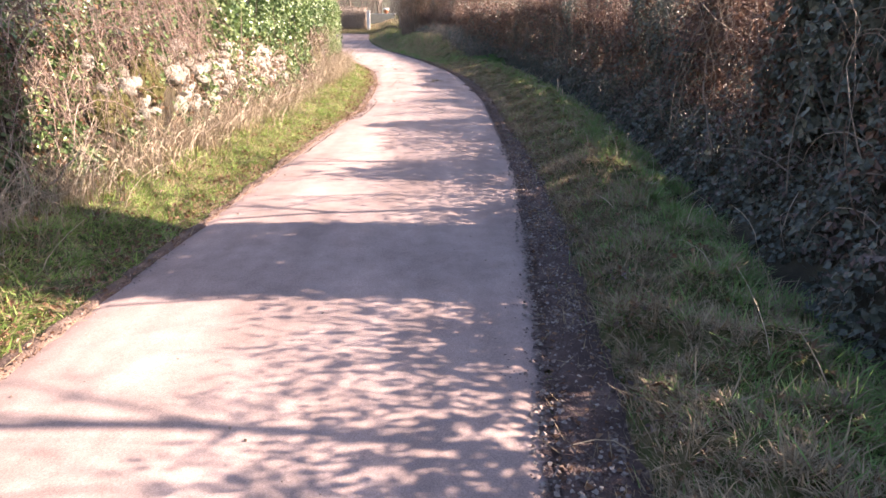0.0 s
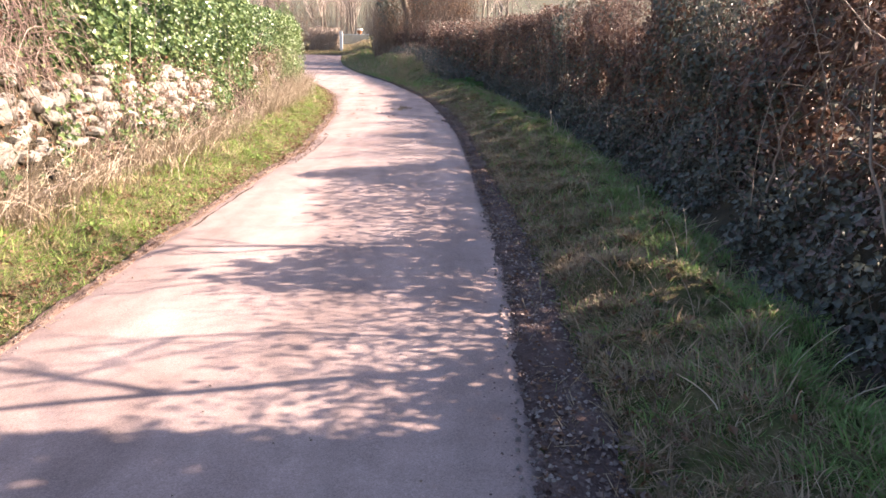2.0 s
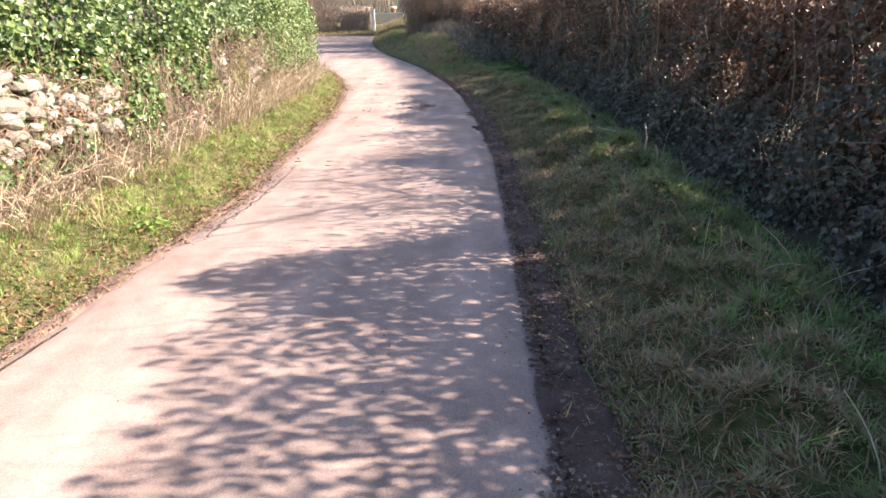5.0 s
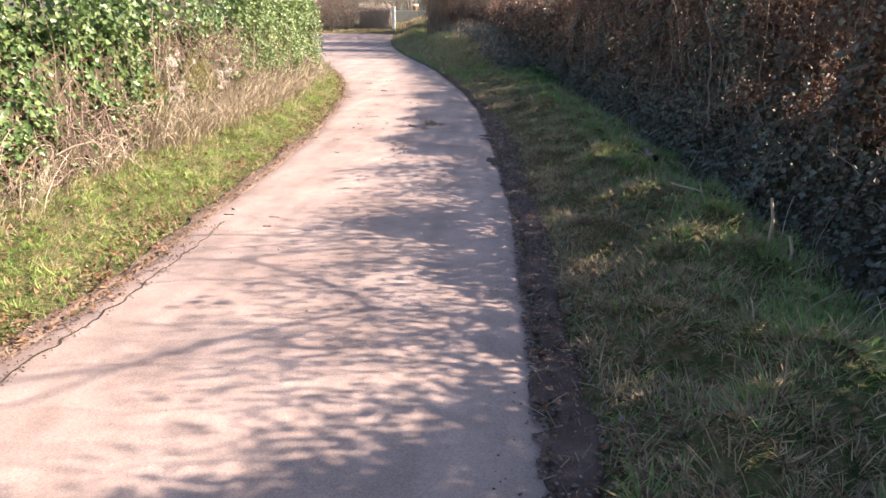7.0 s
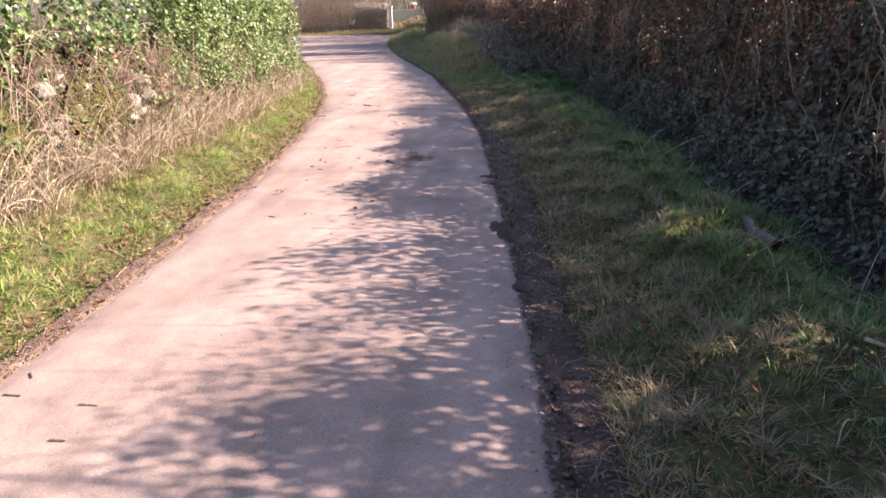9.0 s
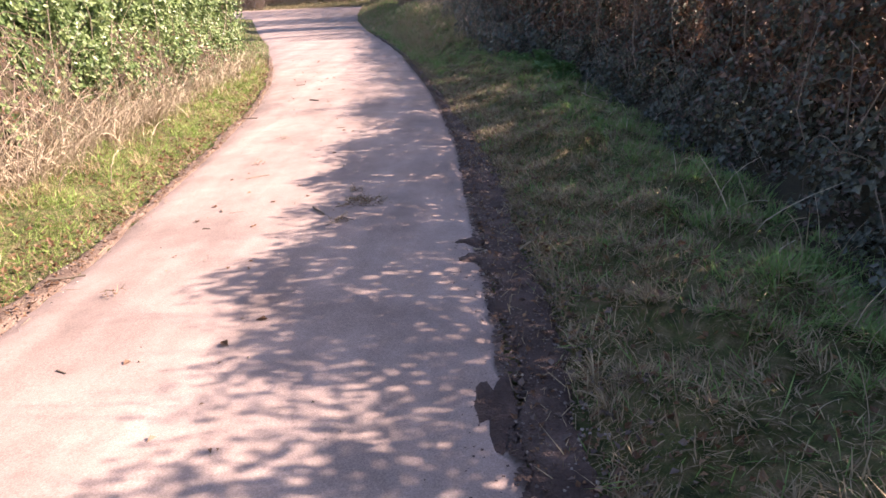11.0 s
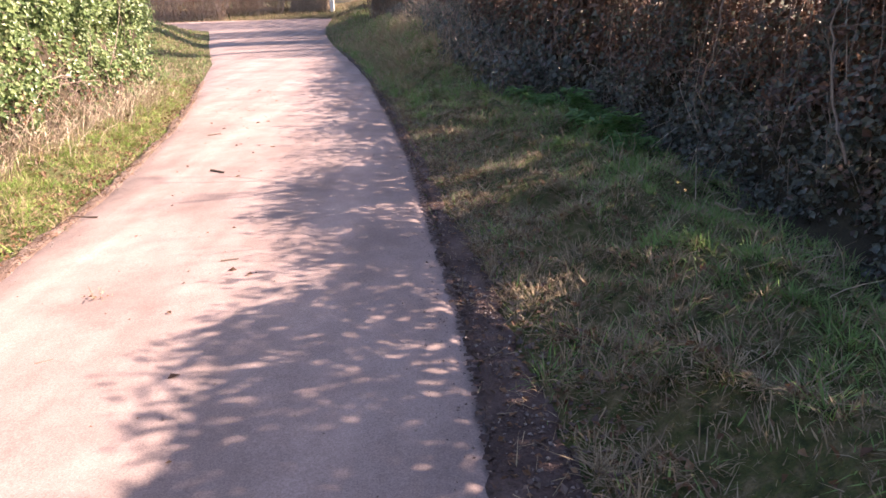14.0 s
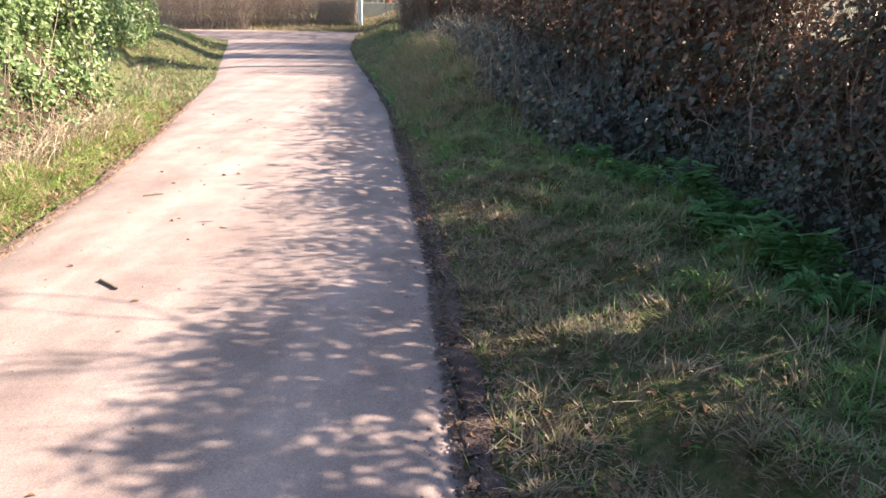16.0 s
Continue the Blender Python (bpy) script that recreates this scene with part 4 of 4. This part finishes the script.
    stand(TREE_B, _x, _y, 137 * _k, 0.9 + 0.5 * ((_k * 0.37) % 1))


def clump(name, x, y, sx, sy, h, mat, shape, count, size, label, category, group="", box=0.4, lean=0.0):
    """A bush or clipped hedge: leaves through a rounded volume, on stems; lean: how far its top leans along y."""
    n = count
    q = rng.uniform(-1, 1, (n, 3))
    m = np.abs(q).max(1, keepdims=True)
    rad = np.linalg.norm(q, axis=1, keepdims=True)
    q = q / (box * m + (1 - box) * rad) * (rng.random((n, 1)) ** 0.25)
    q[:, 2] = q[:, 2] * 0.5 + 0.5
    q *= 1 + 0.12 * wobble(q[:, 0] * 3 + x, q[:, 2] * 3 + q[:, 1] * 2, 1.0, 2)[:, None]
    px, py = x + q[:, 0] * sx, y + q[:, 1] * sy + lean * np.clip(q[:, 2], 0, 1) ** 2
    p = np.stack([px, py, ground_z(px, py) + 0.03 + q[:, 2] * h], -1)
    face = np.stack([q[:, 0], q[:, 1], q[:, 2] - 0.2], -1) + rng.normal(0, 0.5, (n, 3))
    ob = tagged(new(name), label, category, group)
    piece("foliage", np_mesh("foliage", *scatter(*shape, p, face, rng.uniform(size[0], size[1], n)), mat), ob)
    k = 24
    t = np.linspace(0, 1, 4)
    bx, by = x + rng.normal(0, sx * 0.3, k), y + rng.normal(0, sy * 0.3, k)
    pz = ground_z(bx, by)
    pp = np.stack([bx[:, None] + rng.normal(0, sx * 0.4, k)[:, None] * t, by[:, None] + rng.normal(0, sy * 0.4, k)[:, None] * t, pz[:, None] - 0.03 + h * 0.9 * t], -1)
    piece("brushwood", np_mesh("brushwood", *tubes(pp, np.full((k, 1), 0.015) * (1 - 0.6 * t)), M_TWIG), ob)
    return ob

clump("ivy_bush", 3.1, 4.5, 0.85, 0.8, 6.4, M_DARK, IVY, 26000, (0.05, 0.1), "tall dark ivy bush rising from the hedge", "bush", box=0.75, lean=1.9)
clump("ivy_column", 0.6, 50.0, 1.1, 1.3, 8.5, M_DARK, IVY, 7000, (0.12, 0.22), "tall ivy-smothered tree beside the lane", "tree", box=0.5)
clump("ivy_column", -2.0, 56.0, 1.0, 2.4, 9.5, M_DARK, IVY, 7000, (0.12, 0.22), "tall ivy-smothered tree beside the lane", "tree", box=0.5)
clump("ivy_column", -2.4, 63.5, 1.1, 3.2, 11, M_DARK, IVY, 7000, (0.12, 0.22), "tall ivy-smothered tree beside the lane", "tree", box=0.5)
clump("clipped_hedge", -8.6, 69, 1.35, 0.7, 1.7, M_THICKET, CURL, 16000, (0.05, 0.1), "square clipped brown hedge beside a white gatepost", "hedge", box=1.0)
clump("evergreen_shrub", -11.2, 44.5, 1.3, 1.6, 2.2, M_IVY, IVY, 9000, (0.05, 0.1), "dark evergreen shrub on the grass bank", "shrub")


def thicket(x, y, wide, deep, h, count, label, mat):
    """Upright leafless stems with a few withered leaves."""
    ob = tagged(new("thicket"), label, "thicket", "thickets at the lane's end")
    bx, by = x + rng.uniform(-wide, wide, count), y + rng.uniform(-deep, deep, count)
    t = np.linspace(0, 1, 6)
    hh = h * rng.uniform(0.5, 1.05, count)[:, None]
    p = np.stack([bx[:, None] + np.cumsum(rng.normal(0, 0.13, (count, 6)), 1) * h / 3 + rng.normal(0, 0.3, count)[:, None] * t, by[:, None] + np.cumsum(rng.normal(0, 0.13, (count, 6)), 1), ground_z(bx, by)[:, None] - 0.03 + hh * t], -1)
    piece("brushwood", np_mesh("brushwood", *tubes(p, rng.uniform(0.006, 0.016, count)[:, None] * (1 - 0.7 * t), 3), mat), ob)
    k = count * 9
    s = rng.integers(0, count, k)
    q = rng.integers(1, 6, k)
    pos = p[s, q] + rng.normal(0, 0.12, (k, 3))
    piece("withered_foliage", np_mesh("withered_foliage", *scatter(*CURL, pos, rng.normal(size=(k, 3)), rng.uniform(0.05, 0.11, k)), M_BROWN), ob)
    return ob


for _x, _y, _w, _h in ((-12.2, 69, 1.9, 2.6), (-16, 68, 2.0, 2.8), (-20, 68, 2.2, 3.0), (-25, 67, 2.6, 3.2), (-31, 66, 3.4, 3.4), (-11, 77, 4.0, 5.5), (-17, 78, 4.5, 6), (-25, 78, 4.5, 6), (-3, 78, 3.0, 5.5), (2, 74, 3.6, 4.6), (-2.6, 67, 1.2, 4.5)):
    thicket(_x, _y, _w, 0.9, _h, 420, "pale leafless thicket of upright stems at the lane's end", M_THICKET)
for _x, _y, _w, _h in ((0.6, 49, 1.2, 3.8), (-1.6, 54, 1.3, 4.2), (-2.2, 59, 1.0, 4.6), (2.0, 44, 1.0, 3.4)):
    thicket(_x, _y, _w, 2.4, _h, 520, "tall leafless brown thicket on the bank", M_TWIG)


def bank_scrub(a, b, count, label):
    """Ragged undergrowth of ivy, dead leaves and stems on the upper part of the far bank."""
    ob = tagged(new("bank_scrub"), label, "undergrowth", "scrub on the far bank")

    def spots(n):
        y = rng.uniform(a, b, n)
        x = hedge_right(y) + 0.35 - 1.0 * rng.random(n) ** 1.4 - 0.25 * wobble(y, y * 0, 0.9, 6)
        tall = np.clip(0.3 + 0.3 * wobble(x, y, 0.45, 8), 0.05, 0.6)
        return np.stack([x, y, ground_z(x, y) + 0.02 + tall * rng.random(n)], -1)

    def turned(n):
        return np.stack([rng.uniform(-1.1, -0.2, n), rng.normal(-0.3, 0.7, n), rng.normal(0.5, 0.6, n)], -1)

    piece("ivy_foliage", np_mesh("ivy_foliage", *scatter(*IVY, spots(count), turned(count), rng.uniform(0.04, 0.1, count)), M_DARK), ob, "dull dark ivy")
    k = count // 2
    piece("withered_foliage", np_mesh("withered_foliage", *scatter(*CURL, spots(k), turned(k), rng.uniform(0.03, 0.08, k)), M_DEADLEAF), ob, "grey-brown dead leaves")
    k = count // 22
    p0 = spots(k)
    p0[:, 2] = ground_z(p0[:, 0], p0[:, 1])
    t = np.linspace(0, 1, 5)
    d = np.stack([rng.normal(-0.1, 0.2, k), rng.normal(0, 0.25, k), rng.uniform(0.25, 0.8, k)], -1)
    p = p0[:, None] + d[:, None] * t[:, None] + np.cumsum(rng.normal(0, 0.012, (k, 5, 3)), 1)
    piece("brushwood", np_mesh("brushwood", *tubes(p, rng.uniform(0.003, 0.007, k)[:, None] * (1 - 0.6 * t)), M_TWIG), ob, "thin pale stems")
    return ob


for _a, _b in ((28.5, 33), (33, 38), (38, 43), (43, 49)):
    bank_scrub(_a, _b, 5200, "ragged undergrowth of ivy and dead stems on the bank")


def box_mesh(bm, cx, cy, cz, sx, sy, sz, bevel=0.01):
    r = bmesh.ops.create_cube(bm, size=1)
    for v in r["verts"]:
        v.co = Vector((cx + v.co.x * sx, cy + v.co.y * sy, cz + v.co.z * sz))
    if bevel:
        bmesh.ops.bevel(bm, geom=[e for e in bm.edges if all(v in r["verts"] for v in e.verts)], offset=bevel, segments=2, affect="EDGES")


def base_at(x, y):
    return (x, y, float(ground_z(x, y)) - 0.03)


post = tagged(new("gatepost"), "white painted square gatepost with a cap", "gatepost")
post.location = base_at(-7.05, 68.4)
_bm = bmesh.new()
box_mesh(_bm, 0, 0, 0.8, 0.26, 0.26, 1.6, 0.015)
part("shaft", _bm, M_WHITE, post)
_bm = bmesh.new()
box_mesh(_bm, 0, 0, 1.65, 0.36, 0.36, 0.1, 0.02)
part("cap", _bm, M_WHITE, post)

low = tagged(new("garden_wall"), "low cream rendered wall beyond the gatepost", "wall")
low.location = base_at(-6.2, 73)
_bm = bmesh.new()
box_mesh(_bm, 0, 0, 0.35, 2.6, 0.25, 0.9, 0.02)
part("wall_body", _bm, M_RENDER, low)
_bm = bmesh.new()
box_mesh(_bm, 0, 0, 0.84, 2.7, 0.34, 0.08, 0.02)
part("coping", _bm, M_WHITE, low)

# planter on the low wall


def lathe(rings, sides=16):
    bm = bmesh.new()
    last = None
    for r, z in rings:
        ring = [bm.verts.new((r * math.cos(2 * math.pi * k / sides), r * math.sin(2 * math.pi * k / sides), z)) for k in range(sides)]
        if last:
            for k in range(sides):
                bm.faces.new((last[k], last[(k + 1) % sides], ring[(k + 1) % sides], ring[k]))
        else:
            bm.faces.new(list(reversed(ring)))
        last = ring
    bm.faces.new(last)
    return bm


pot = tagged(new("planter"), "terracotta planter with a pale rim on the low wall", "planter")
pot.location = (-5.75, 73, low.location.z + 0.88)
part("bowl", lathe([(0.13, 0), (0.2, 0.12), (0.25, 0.3), (0.26, 0.34), (0.22, 0.34), (0.2, 0.28)]), M_CLAY, pot)
part("rim", lathe([(0.265, 0.34), (0.3, 0.36), (0.3, 0.46), (0.26, 0.5), (0.1, 0.52)]), M_WHITE, pot, "pale rim")

# ---- ferns, sticks and litter ----


def fern(x, y, size, fronds, label):
    thing = tagged(new("fern"), label, "fern", "ferns at the hedge's foot")
    for k in range(fronds):
        yaw = -math.pi / 2 + rng.uniform(-2.6, 2.6)
        n = 16
        t = np.linspace(0.08, 1, n)
        reach, rise = size * rng.uniform(0.35, 0.8), size * rng.uniform(0.7, 1.2)
        d = np.array([math.sin(yaw), math.cos(yaw), 0])
        mid = np.array([x, y, float(ground_z(x, y))]) + d * (reach * t)[:, None] + np.array([0, 0, 1.0]) * (rise * (1.6 * t - 1.5 * t * t))[:, None]
        side = np.cross(d, (0, 0, 1))
        length = 0.2 * size * np.sin(np.pi * np.clip(1.02 - t, 0, 1) ** 0.75) + 0.01
        out = []
        for s in (-1, 1):
            along = np.repeat((side * s + 0.35 * d)[None], n, 0) + rng.normal(0, 0.06, (n, 3))
            out.append(scatter(*OVAL, mid, np.repeat(np.array([[0, 0, 1.0]]), n, 0) + rng.normal(0, 0.15, (n, 3)), np.stack([length * 0.5, length, length * 0.4], -1), along))
        sv, sf = tubes(mid[None], np.linspace(0.005, 0.002, n)[None] * size * 2, 4)
        out.append((sv, np.concatenate([sf[:, [0, 1, 2]], sf[:, [0, 2, 3]]])))
        piece("frond", np_mesh("frond", *joined(out), M_FERN), thing)
    return thing


for _x, _y, _s, _n in ((1.95, 25.6, 0.5, 13), (1.85, 26.2, 0.55, 14), (1.7, 26.8, 0.5, 13), (1.5, 27.5, 0.45, 12), (1.95, 25.0, 0.42, 10), (1.35, 28.2, 0.4, 10), (1.95, 26.6, 0.5, 12)):
    fern(_x, _y, _s, _n, "green fern clump at the foot of the ivy bank")


def stick(x, y, length, yaw, r, label, z=None, mat=None):
    k = 6
    t = np.linspace(-0.5, 0.5, k)
    a = radians(yaw)
    bend = 0.05 * length * np.sin(3 * t) + rng.normal(0, 0.008 * length, k)
    px, py = x + math.cos(a) * length * t - math.sin(a) * bend, y + math.sin(a) * length * t + math.cos(a) * bend
    edge = np.minimum(np.abs(px - road_left(py)), np.abs(px - road_right(py)))
    zz = fall(py) + 0.014 + r + 0.03 * np.clip(edge / 1.2, 0, 1) if z is None else ground_z(px, py) + r + z
    p = np.stack([px, py, zz], -1)[None]
    return tagged(new("stick", np_mesh("stick", *tubes(p, np.full((1, k), r) * np.linspace(1, 0.7, k), 6), mat or M_TWIG)), label, "stick", "sticks on the lane")


for _x, _y, _l, _w, _r in ((-1.72, 25.52, 0.2, -45, 0.011), (-0.49, 19.79, 0.2, -62, 0.01), (-1.74, 18.7, 0.2, 8, 0.008), (-1.45, 14.96, 0.06, -60, 0.006), (-1.03, 14.69, 0.08, -12, 0.007), (-1.42, 14.78, 0.08, -15, 0.006), (-1.01, 14.44, 0.06, -12, 0.006), (-1.25, 20.9, 0.2, 25, 0.007), (-1.23, 19.89, 0.05, -70, 0.008), (-1.1, 19.85, 0.12, 10, 0.004), (-1.2, 19.5, 0.05, -20, 0.005), (-2.3, 24.2, 0.2, 160, 0.007), (-0.9, 23.1, 0.1, 10, 0.005), (-1.35, 21.9, 0.07, 20, 0.006), (-1.15, 17.6, 0.06, -35, 0.005), (-1.25, 17.1, 0.05, 20, 0.005), (-2.4, 27.6, 0.16, 20, 0.008)):
    stick(_x, _y, _l, _w, _r, "short dark brown stick lying on the lane")
for _x, _y, _l, _w in ((-0.32, 19.95, 0.16, 35), (-0.12, 19.9, 0.2, -15), (-0.25, 20.12, 0.14, 70), (-0.1, 20.15, 0.12, 10), (-0.24, 19.6, 0.1, -40), (-0.35, 19.5, 0.09, 50)):
    stick(_x, _y, _l, _w, 0.004, "thin twig lying by a heap of moss")
stick(0.78, 18.98, 0.34, -8, 0.008, "pale dry stick across the mud gutter", 0.03, M_STRAW)
stick(2.05, 14.6, 0.24, -40, 0.008, "pale dry stick in the verge grass", 0.1, M_STRAW)
stick(2.0, 23.0, 0.4, 30, 0.008, "pale dry stick in the verge grass", 0.1, M_STRAW)


def clod(x, y, rx, ry, count, label):
    """A heap of dead grass, moss and twigs fallen on the lane."""
    ob = tagged(new("moss_clod"), label, "clod", "clods on the lane")
    p = rng.normal(0, 0.45, (count, 2)) * np.array([rx, ry])
    z = fall(y) + 0.03 + 0.05 * np.exp(-((p[:, 0] / rx) ** 2 + (p[:, 1] / ry) ** 2)) * rng.random(count)
    pos = np.stack([x + p[:, 0], y + p[:, 1], z], -1)
    up = np.stack([rng.normal(size=count), rng.normal(size=count), rng.uniform(0, 0.5, count)], -1)
    size = np.stack([np.full(count, 0.004), rng.uniform(0.02, 0.08, count), np.full(count, 0.02)], -1)
    piece("tuft", np_mesh("tuft", *scatter(*BLADE, pos, rng.normal(size=(count, 3)), size, up), M_THATCH), ob)
    piece("moss", np_mesh("moss", *scatter(*CHIP, pos[::3], np.tile((0.0, 0.0, 1.0), (len(pos[::3]), 1)), rng.uniform(0.006, 0.016, len(pos[::3]))), M_BROWN), ob)
    return ob


clod(-0.2, 20.0, 0.18, 0.12, 280, "brown heap of dead grass and moss on the lane")
clod(-0.3, 20.32, 0.06, 0.04, 50, "small brown tuft of moss on the lane")
clod(-0.28, 19.55, 0.07, 0.05, 60, "small brown tuft of dead grass on the lane")
clod(-1.45, 22.6, 0.08, 0.05, 26, "thin brown tuft of dead grass on the lane")
clod(-1.4, 21.4, 0.08, 0.05, 26, "thin brown tuft of dead grass on the lane")
clod(-1.3, 18.4, 0.07, 0.05, 22, "thin brown tuft of dead grass on the lane")


# grass on the bank that closes the lane's end, its colour dulled for shade
_n = 26000
_x, _y = rng.uniform(-34, 3, _n), rng.uniform(66.6, 70.5, _n)
_up = np.stack([rng.normal(0, 0.5, _n), rng.normal(0, 0.5, _n), rng.uniform(0.5, 1.2, _n)], -1)
_size = np.stack([rng.uniform(0.012, 0.025, _n), rng.uniform(0.1, 0.35, _n), rng.uniform(-0.1, 0.02, _n)], -1)
_v, _f = scatter(*BLADE, np.stack([_x, _y, ground_z(_x, _y) - 0.02], -1), np.cross(np.cross(_up, (0, 0, 1)), _up), _size, _up)
tagged(new("bank_grass", np_mesh("bank_grass", _v, _f, M_THATCH)), "rough grass on the bank at the lane's end, dulled for shade", "grass", kind="stuff")

# ---- loose things at the hedge's foot ----


def branch(x, y, z, pts, r, label):
    """A dead branch hanging on the hedge; pts: steps from its foot."""
    p = np.cumsum(np.array([(x, y, z)] + pts, float), 0)
    t = np.linspace(0, len(p) - 1, 16)
    q = np.stack([np.interp(t, np.arange(len(p)), p[:, k]) for k in range(3)], -1)
    for _ in range(2):
        q[1:-1] = (q[:-2] + 2 * q[1:-1] + q[2:]) / 4
    q += rng.normal(0, 0.008, q.shape)
    thing = tagged(new("dead_branch"), label, "branch", "dead branches on the hedge")
    piece("limb", np_mesh("limb", *tubes(q[None], np.linspace(r, r * 0.4, 16)[None], 6), M_TWIG, True), thing)
    for k in range(4, 15, 3):
        d = rng.normal(0, 0.09, 3)
        s = np.stack([q[k], q[k] + d + (-0.03, 0, 0.03), q[k] + 2.1 * d])
        piece("twig", np_mesh("twig", *tubes(s[None], np.array([[r * 0.45, r * 0.35, r * 0.15]]), 5), M_TWIG), thing)
    return thing


branch(2.1, 5.4, 0.5, [(-.02, .1, .25), (.0, .22, .3), (.02, .08, .3), (-.02, -.2, .18), (.05, -.3, .05)], 0.008, "pale dead branch arching over the ivy hedge")
branch(2.3, 6.9, 0.6, [(.0, -.05, .3), (.02, -.15, .35), (.0, -.3, .25)], 0.008, "thin pale dead branch in the hedge")
branch(2.45, 15.6, 0.55, [(.02, .1, .35), (.03, .2, .35), (.0, .3, .3)], 0.009, "pale dead stem rising through the ivy")
branch(2.35, 22.6, 0.5, [(.0, .2, .25), (.05, .25, .4), (.02, -.1, .3)], 0.009, "pale dead stem rising through the ivy")
branch(2.25, 24.4, 0.6, [(-.05, -.2, .2), (.0, -.2, .3), (.05, .1, .3), (.0, .25, .1)], 0.008, "curved pale bramble cane against the ivy")
branch(2.15, 26.8, 0.55, [(.0, .15, .3), (.05, .1, .35)], 0.008, "short dead stem against the ivy bank")

branch(-2.85, 11.7, 0.22, [(.12, .35, .08), (.1, .4, .06), (.05, .35, .02)], 0.008, "long pale dead stem lying over the sunny verge")
branch(-2.9, 12.6, 0.25, [(.15, .3, .05), (.15, .25, -.02), (.1, .2, -.04)], 0.007, "pale dead stem fallen from the hedge on grass")
branch(-2.95, 13.2, 0.3, [(.1, .35, .1), (.08, .3, .12)], 0.007, "thin pale dead stem leaning on the ivy hedge")
branch(-2.85, 8.0, 0.25, [(.15, .3, .08), (.12, .35, .02)], 0.008, "long pale dead stem lying over the sunny verge")
branch(-3.0, 5.2, 0.3, [(.1, .3, .2), (.05, .3, .25)], 0.008, "pale dead stem leaning out of the brambles")


def weed(x, y, size, count, label):
    """A rosette of soft broad leaves."""
    ob = tagged(new("weed"), label, "weed", "weeds in the sunny verge")
    base = np.array([x, y, float(ground_z(x, y)) + 0.01])
    for k in range(count):
        a = 2.4 * k
        r = size * (0.15 + 0.5 * k / count)
        p = base + np.array([r * math.cos(a), r * math.sin(a), size * (0.55 - 0.35 * k / count)])
        d = np.array([[math.cos(a), math.sin(a), 0.15]])
        stem = tubes(np.stack([base, p])[None], np.array([[0.003, 0.002]]), 3)
        leaf = scatter(*OVAL, p[None], np.array([[0.2 * math.cos(a), 0.2 * math.sin(a), 1.0]]), np.array([size * rng.uniform(0.4, 0.6)]), d)
        stem = (stem[0], np.concatenate([stem[1][:, [0, 1, 2]], stem[1][:, [0, 2, 3]]]))
        piece("leaf", np_mesh("leaf", *joined([stem, leaf]), M_GRASS_LIT), ob)
    return ob


weed(-1.95, 12.1, 0.16, 14, "bright yellow-green broad-leaved weed in the verge")
weed(-2.15, 12.4, 0.12, 11, "bright green broad-leaved weed in the verge")
weed(-2.3, 8.1, 0.13, 12, "green broad-leaved weed among the verge grass")

for _x, _y, _h in ((2.12, 13.25, 0.26), (2.2, 13.15, 0.16), (2.05, 8.6, 0.22)):
    _p = np.array([[(_x, _y, 0.0), (_x + 0.01, _y, _h * 0.5), (_x - 0.01, _y + 0.01, _h)]]) + np.array([0, 0, float(ground_z(_x, _y)) - 0.02])
    tagged(new("stalk_stump", np_mesh("stalk_stump", *tubes(_p, np.array([[0.009, 0.009, 0.008]]), 6), M_STRAW)), "pale cut plant stalk standing in the verge", "stalk", "cut stalks in the verge")

_t = np.linspace(0, 1, 7)
_q = np.stack([2.12 + 0.1 * _t, 15.9 + 0.9 * _t, ground_z(2.12 + 0.1 * _t, 15.9 + 0.9 * _t) + 0.045 + 0.02 * np.sin(5 * _t)], -1)
tagged(new("log", np_mesh("log", *tubes(_q[None], np.array([[0.036, 0.033, 0.037, 0.031, 0.033, 0.028, 0.02]]), 10), M_BARK, True)), "grey weathered log lying at the hedge's foot", "log")

clump("shrub", -4.85, 31.0, 0.5, 0.45, 2.0, M_BRIGHT, OVAL, 2600, (0.045, 0.085), "rounded green bush closing the clipped hedge", "shrub", box=0.7)

# ---- coarser blades and dead leaves over the verges ----
verge("coarse_grass_right", from_right, to_right, 0.8, 34, 9000, 0.07, 0.15, "broad bright green grass blades in the shaded verge", -0.3, M_GRASS, mostly_far, 1.8)
verge("coarse_straw_right", from_right, to_right, 0.8, 34, 9000, 0.05, 0.13, "broad bleached grass blades in the shaded verge", -0.3, M_HAY, mostly_near, 1.4)
verge("coarse_grass_left", from_left, to_left, 1.8, 34, 12000, 0.06, 0.14, "broad green grass blades in the sunny verge", 0.2, M_GRASS_LIT, even, 2.5)
litter("verge_leaves_left", lambda y: hedge_left(y) + 0.0, lambda y: road_left(y) - 0.1, 2, 34, 4500, CURL, (0.025, 0.06), M_BROWN, "dead brown leaves caught in the sunny grass", "leaf litter", 0.9)
litter("verge_leaves_right", lambda y: road_right(y) + 0.3, lambda y: road_right(y) + 1.1, 1, 34, 3500, CURL, (0.025, 0.055), M_BROWN, "dead brown leaves caught in the shaded grass", "leaf litter", 0.9)
litter("crack_crumbs", lambda y: road_left(y) + 0.02, lambda y: road_left(y) + 0.24, 11.6, 14.6, 500, CHIP, (0.004, 0.013), M_SILT, "crumbled earth and tarmac along the cracked edge", "debris")
litter("crack_leaves", lambda y: road_left(y) - 0.1, lambda y: road_left(y) + 0.16, 11.6, 14.0, 160, CURL, (0.02, 0.05), M_BROWN, "dry fallen leaves gathered at the cracked edge", "leaf litter", 0.6)
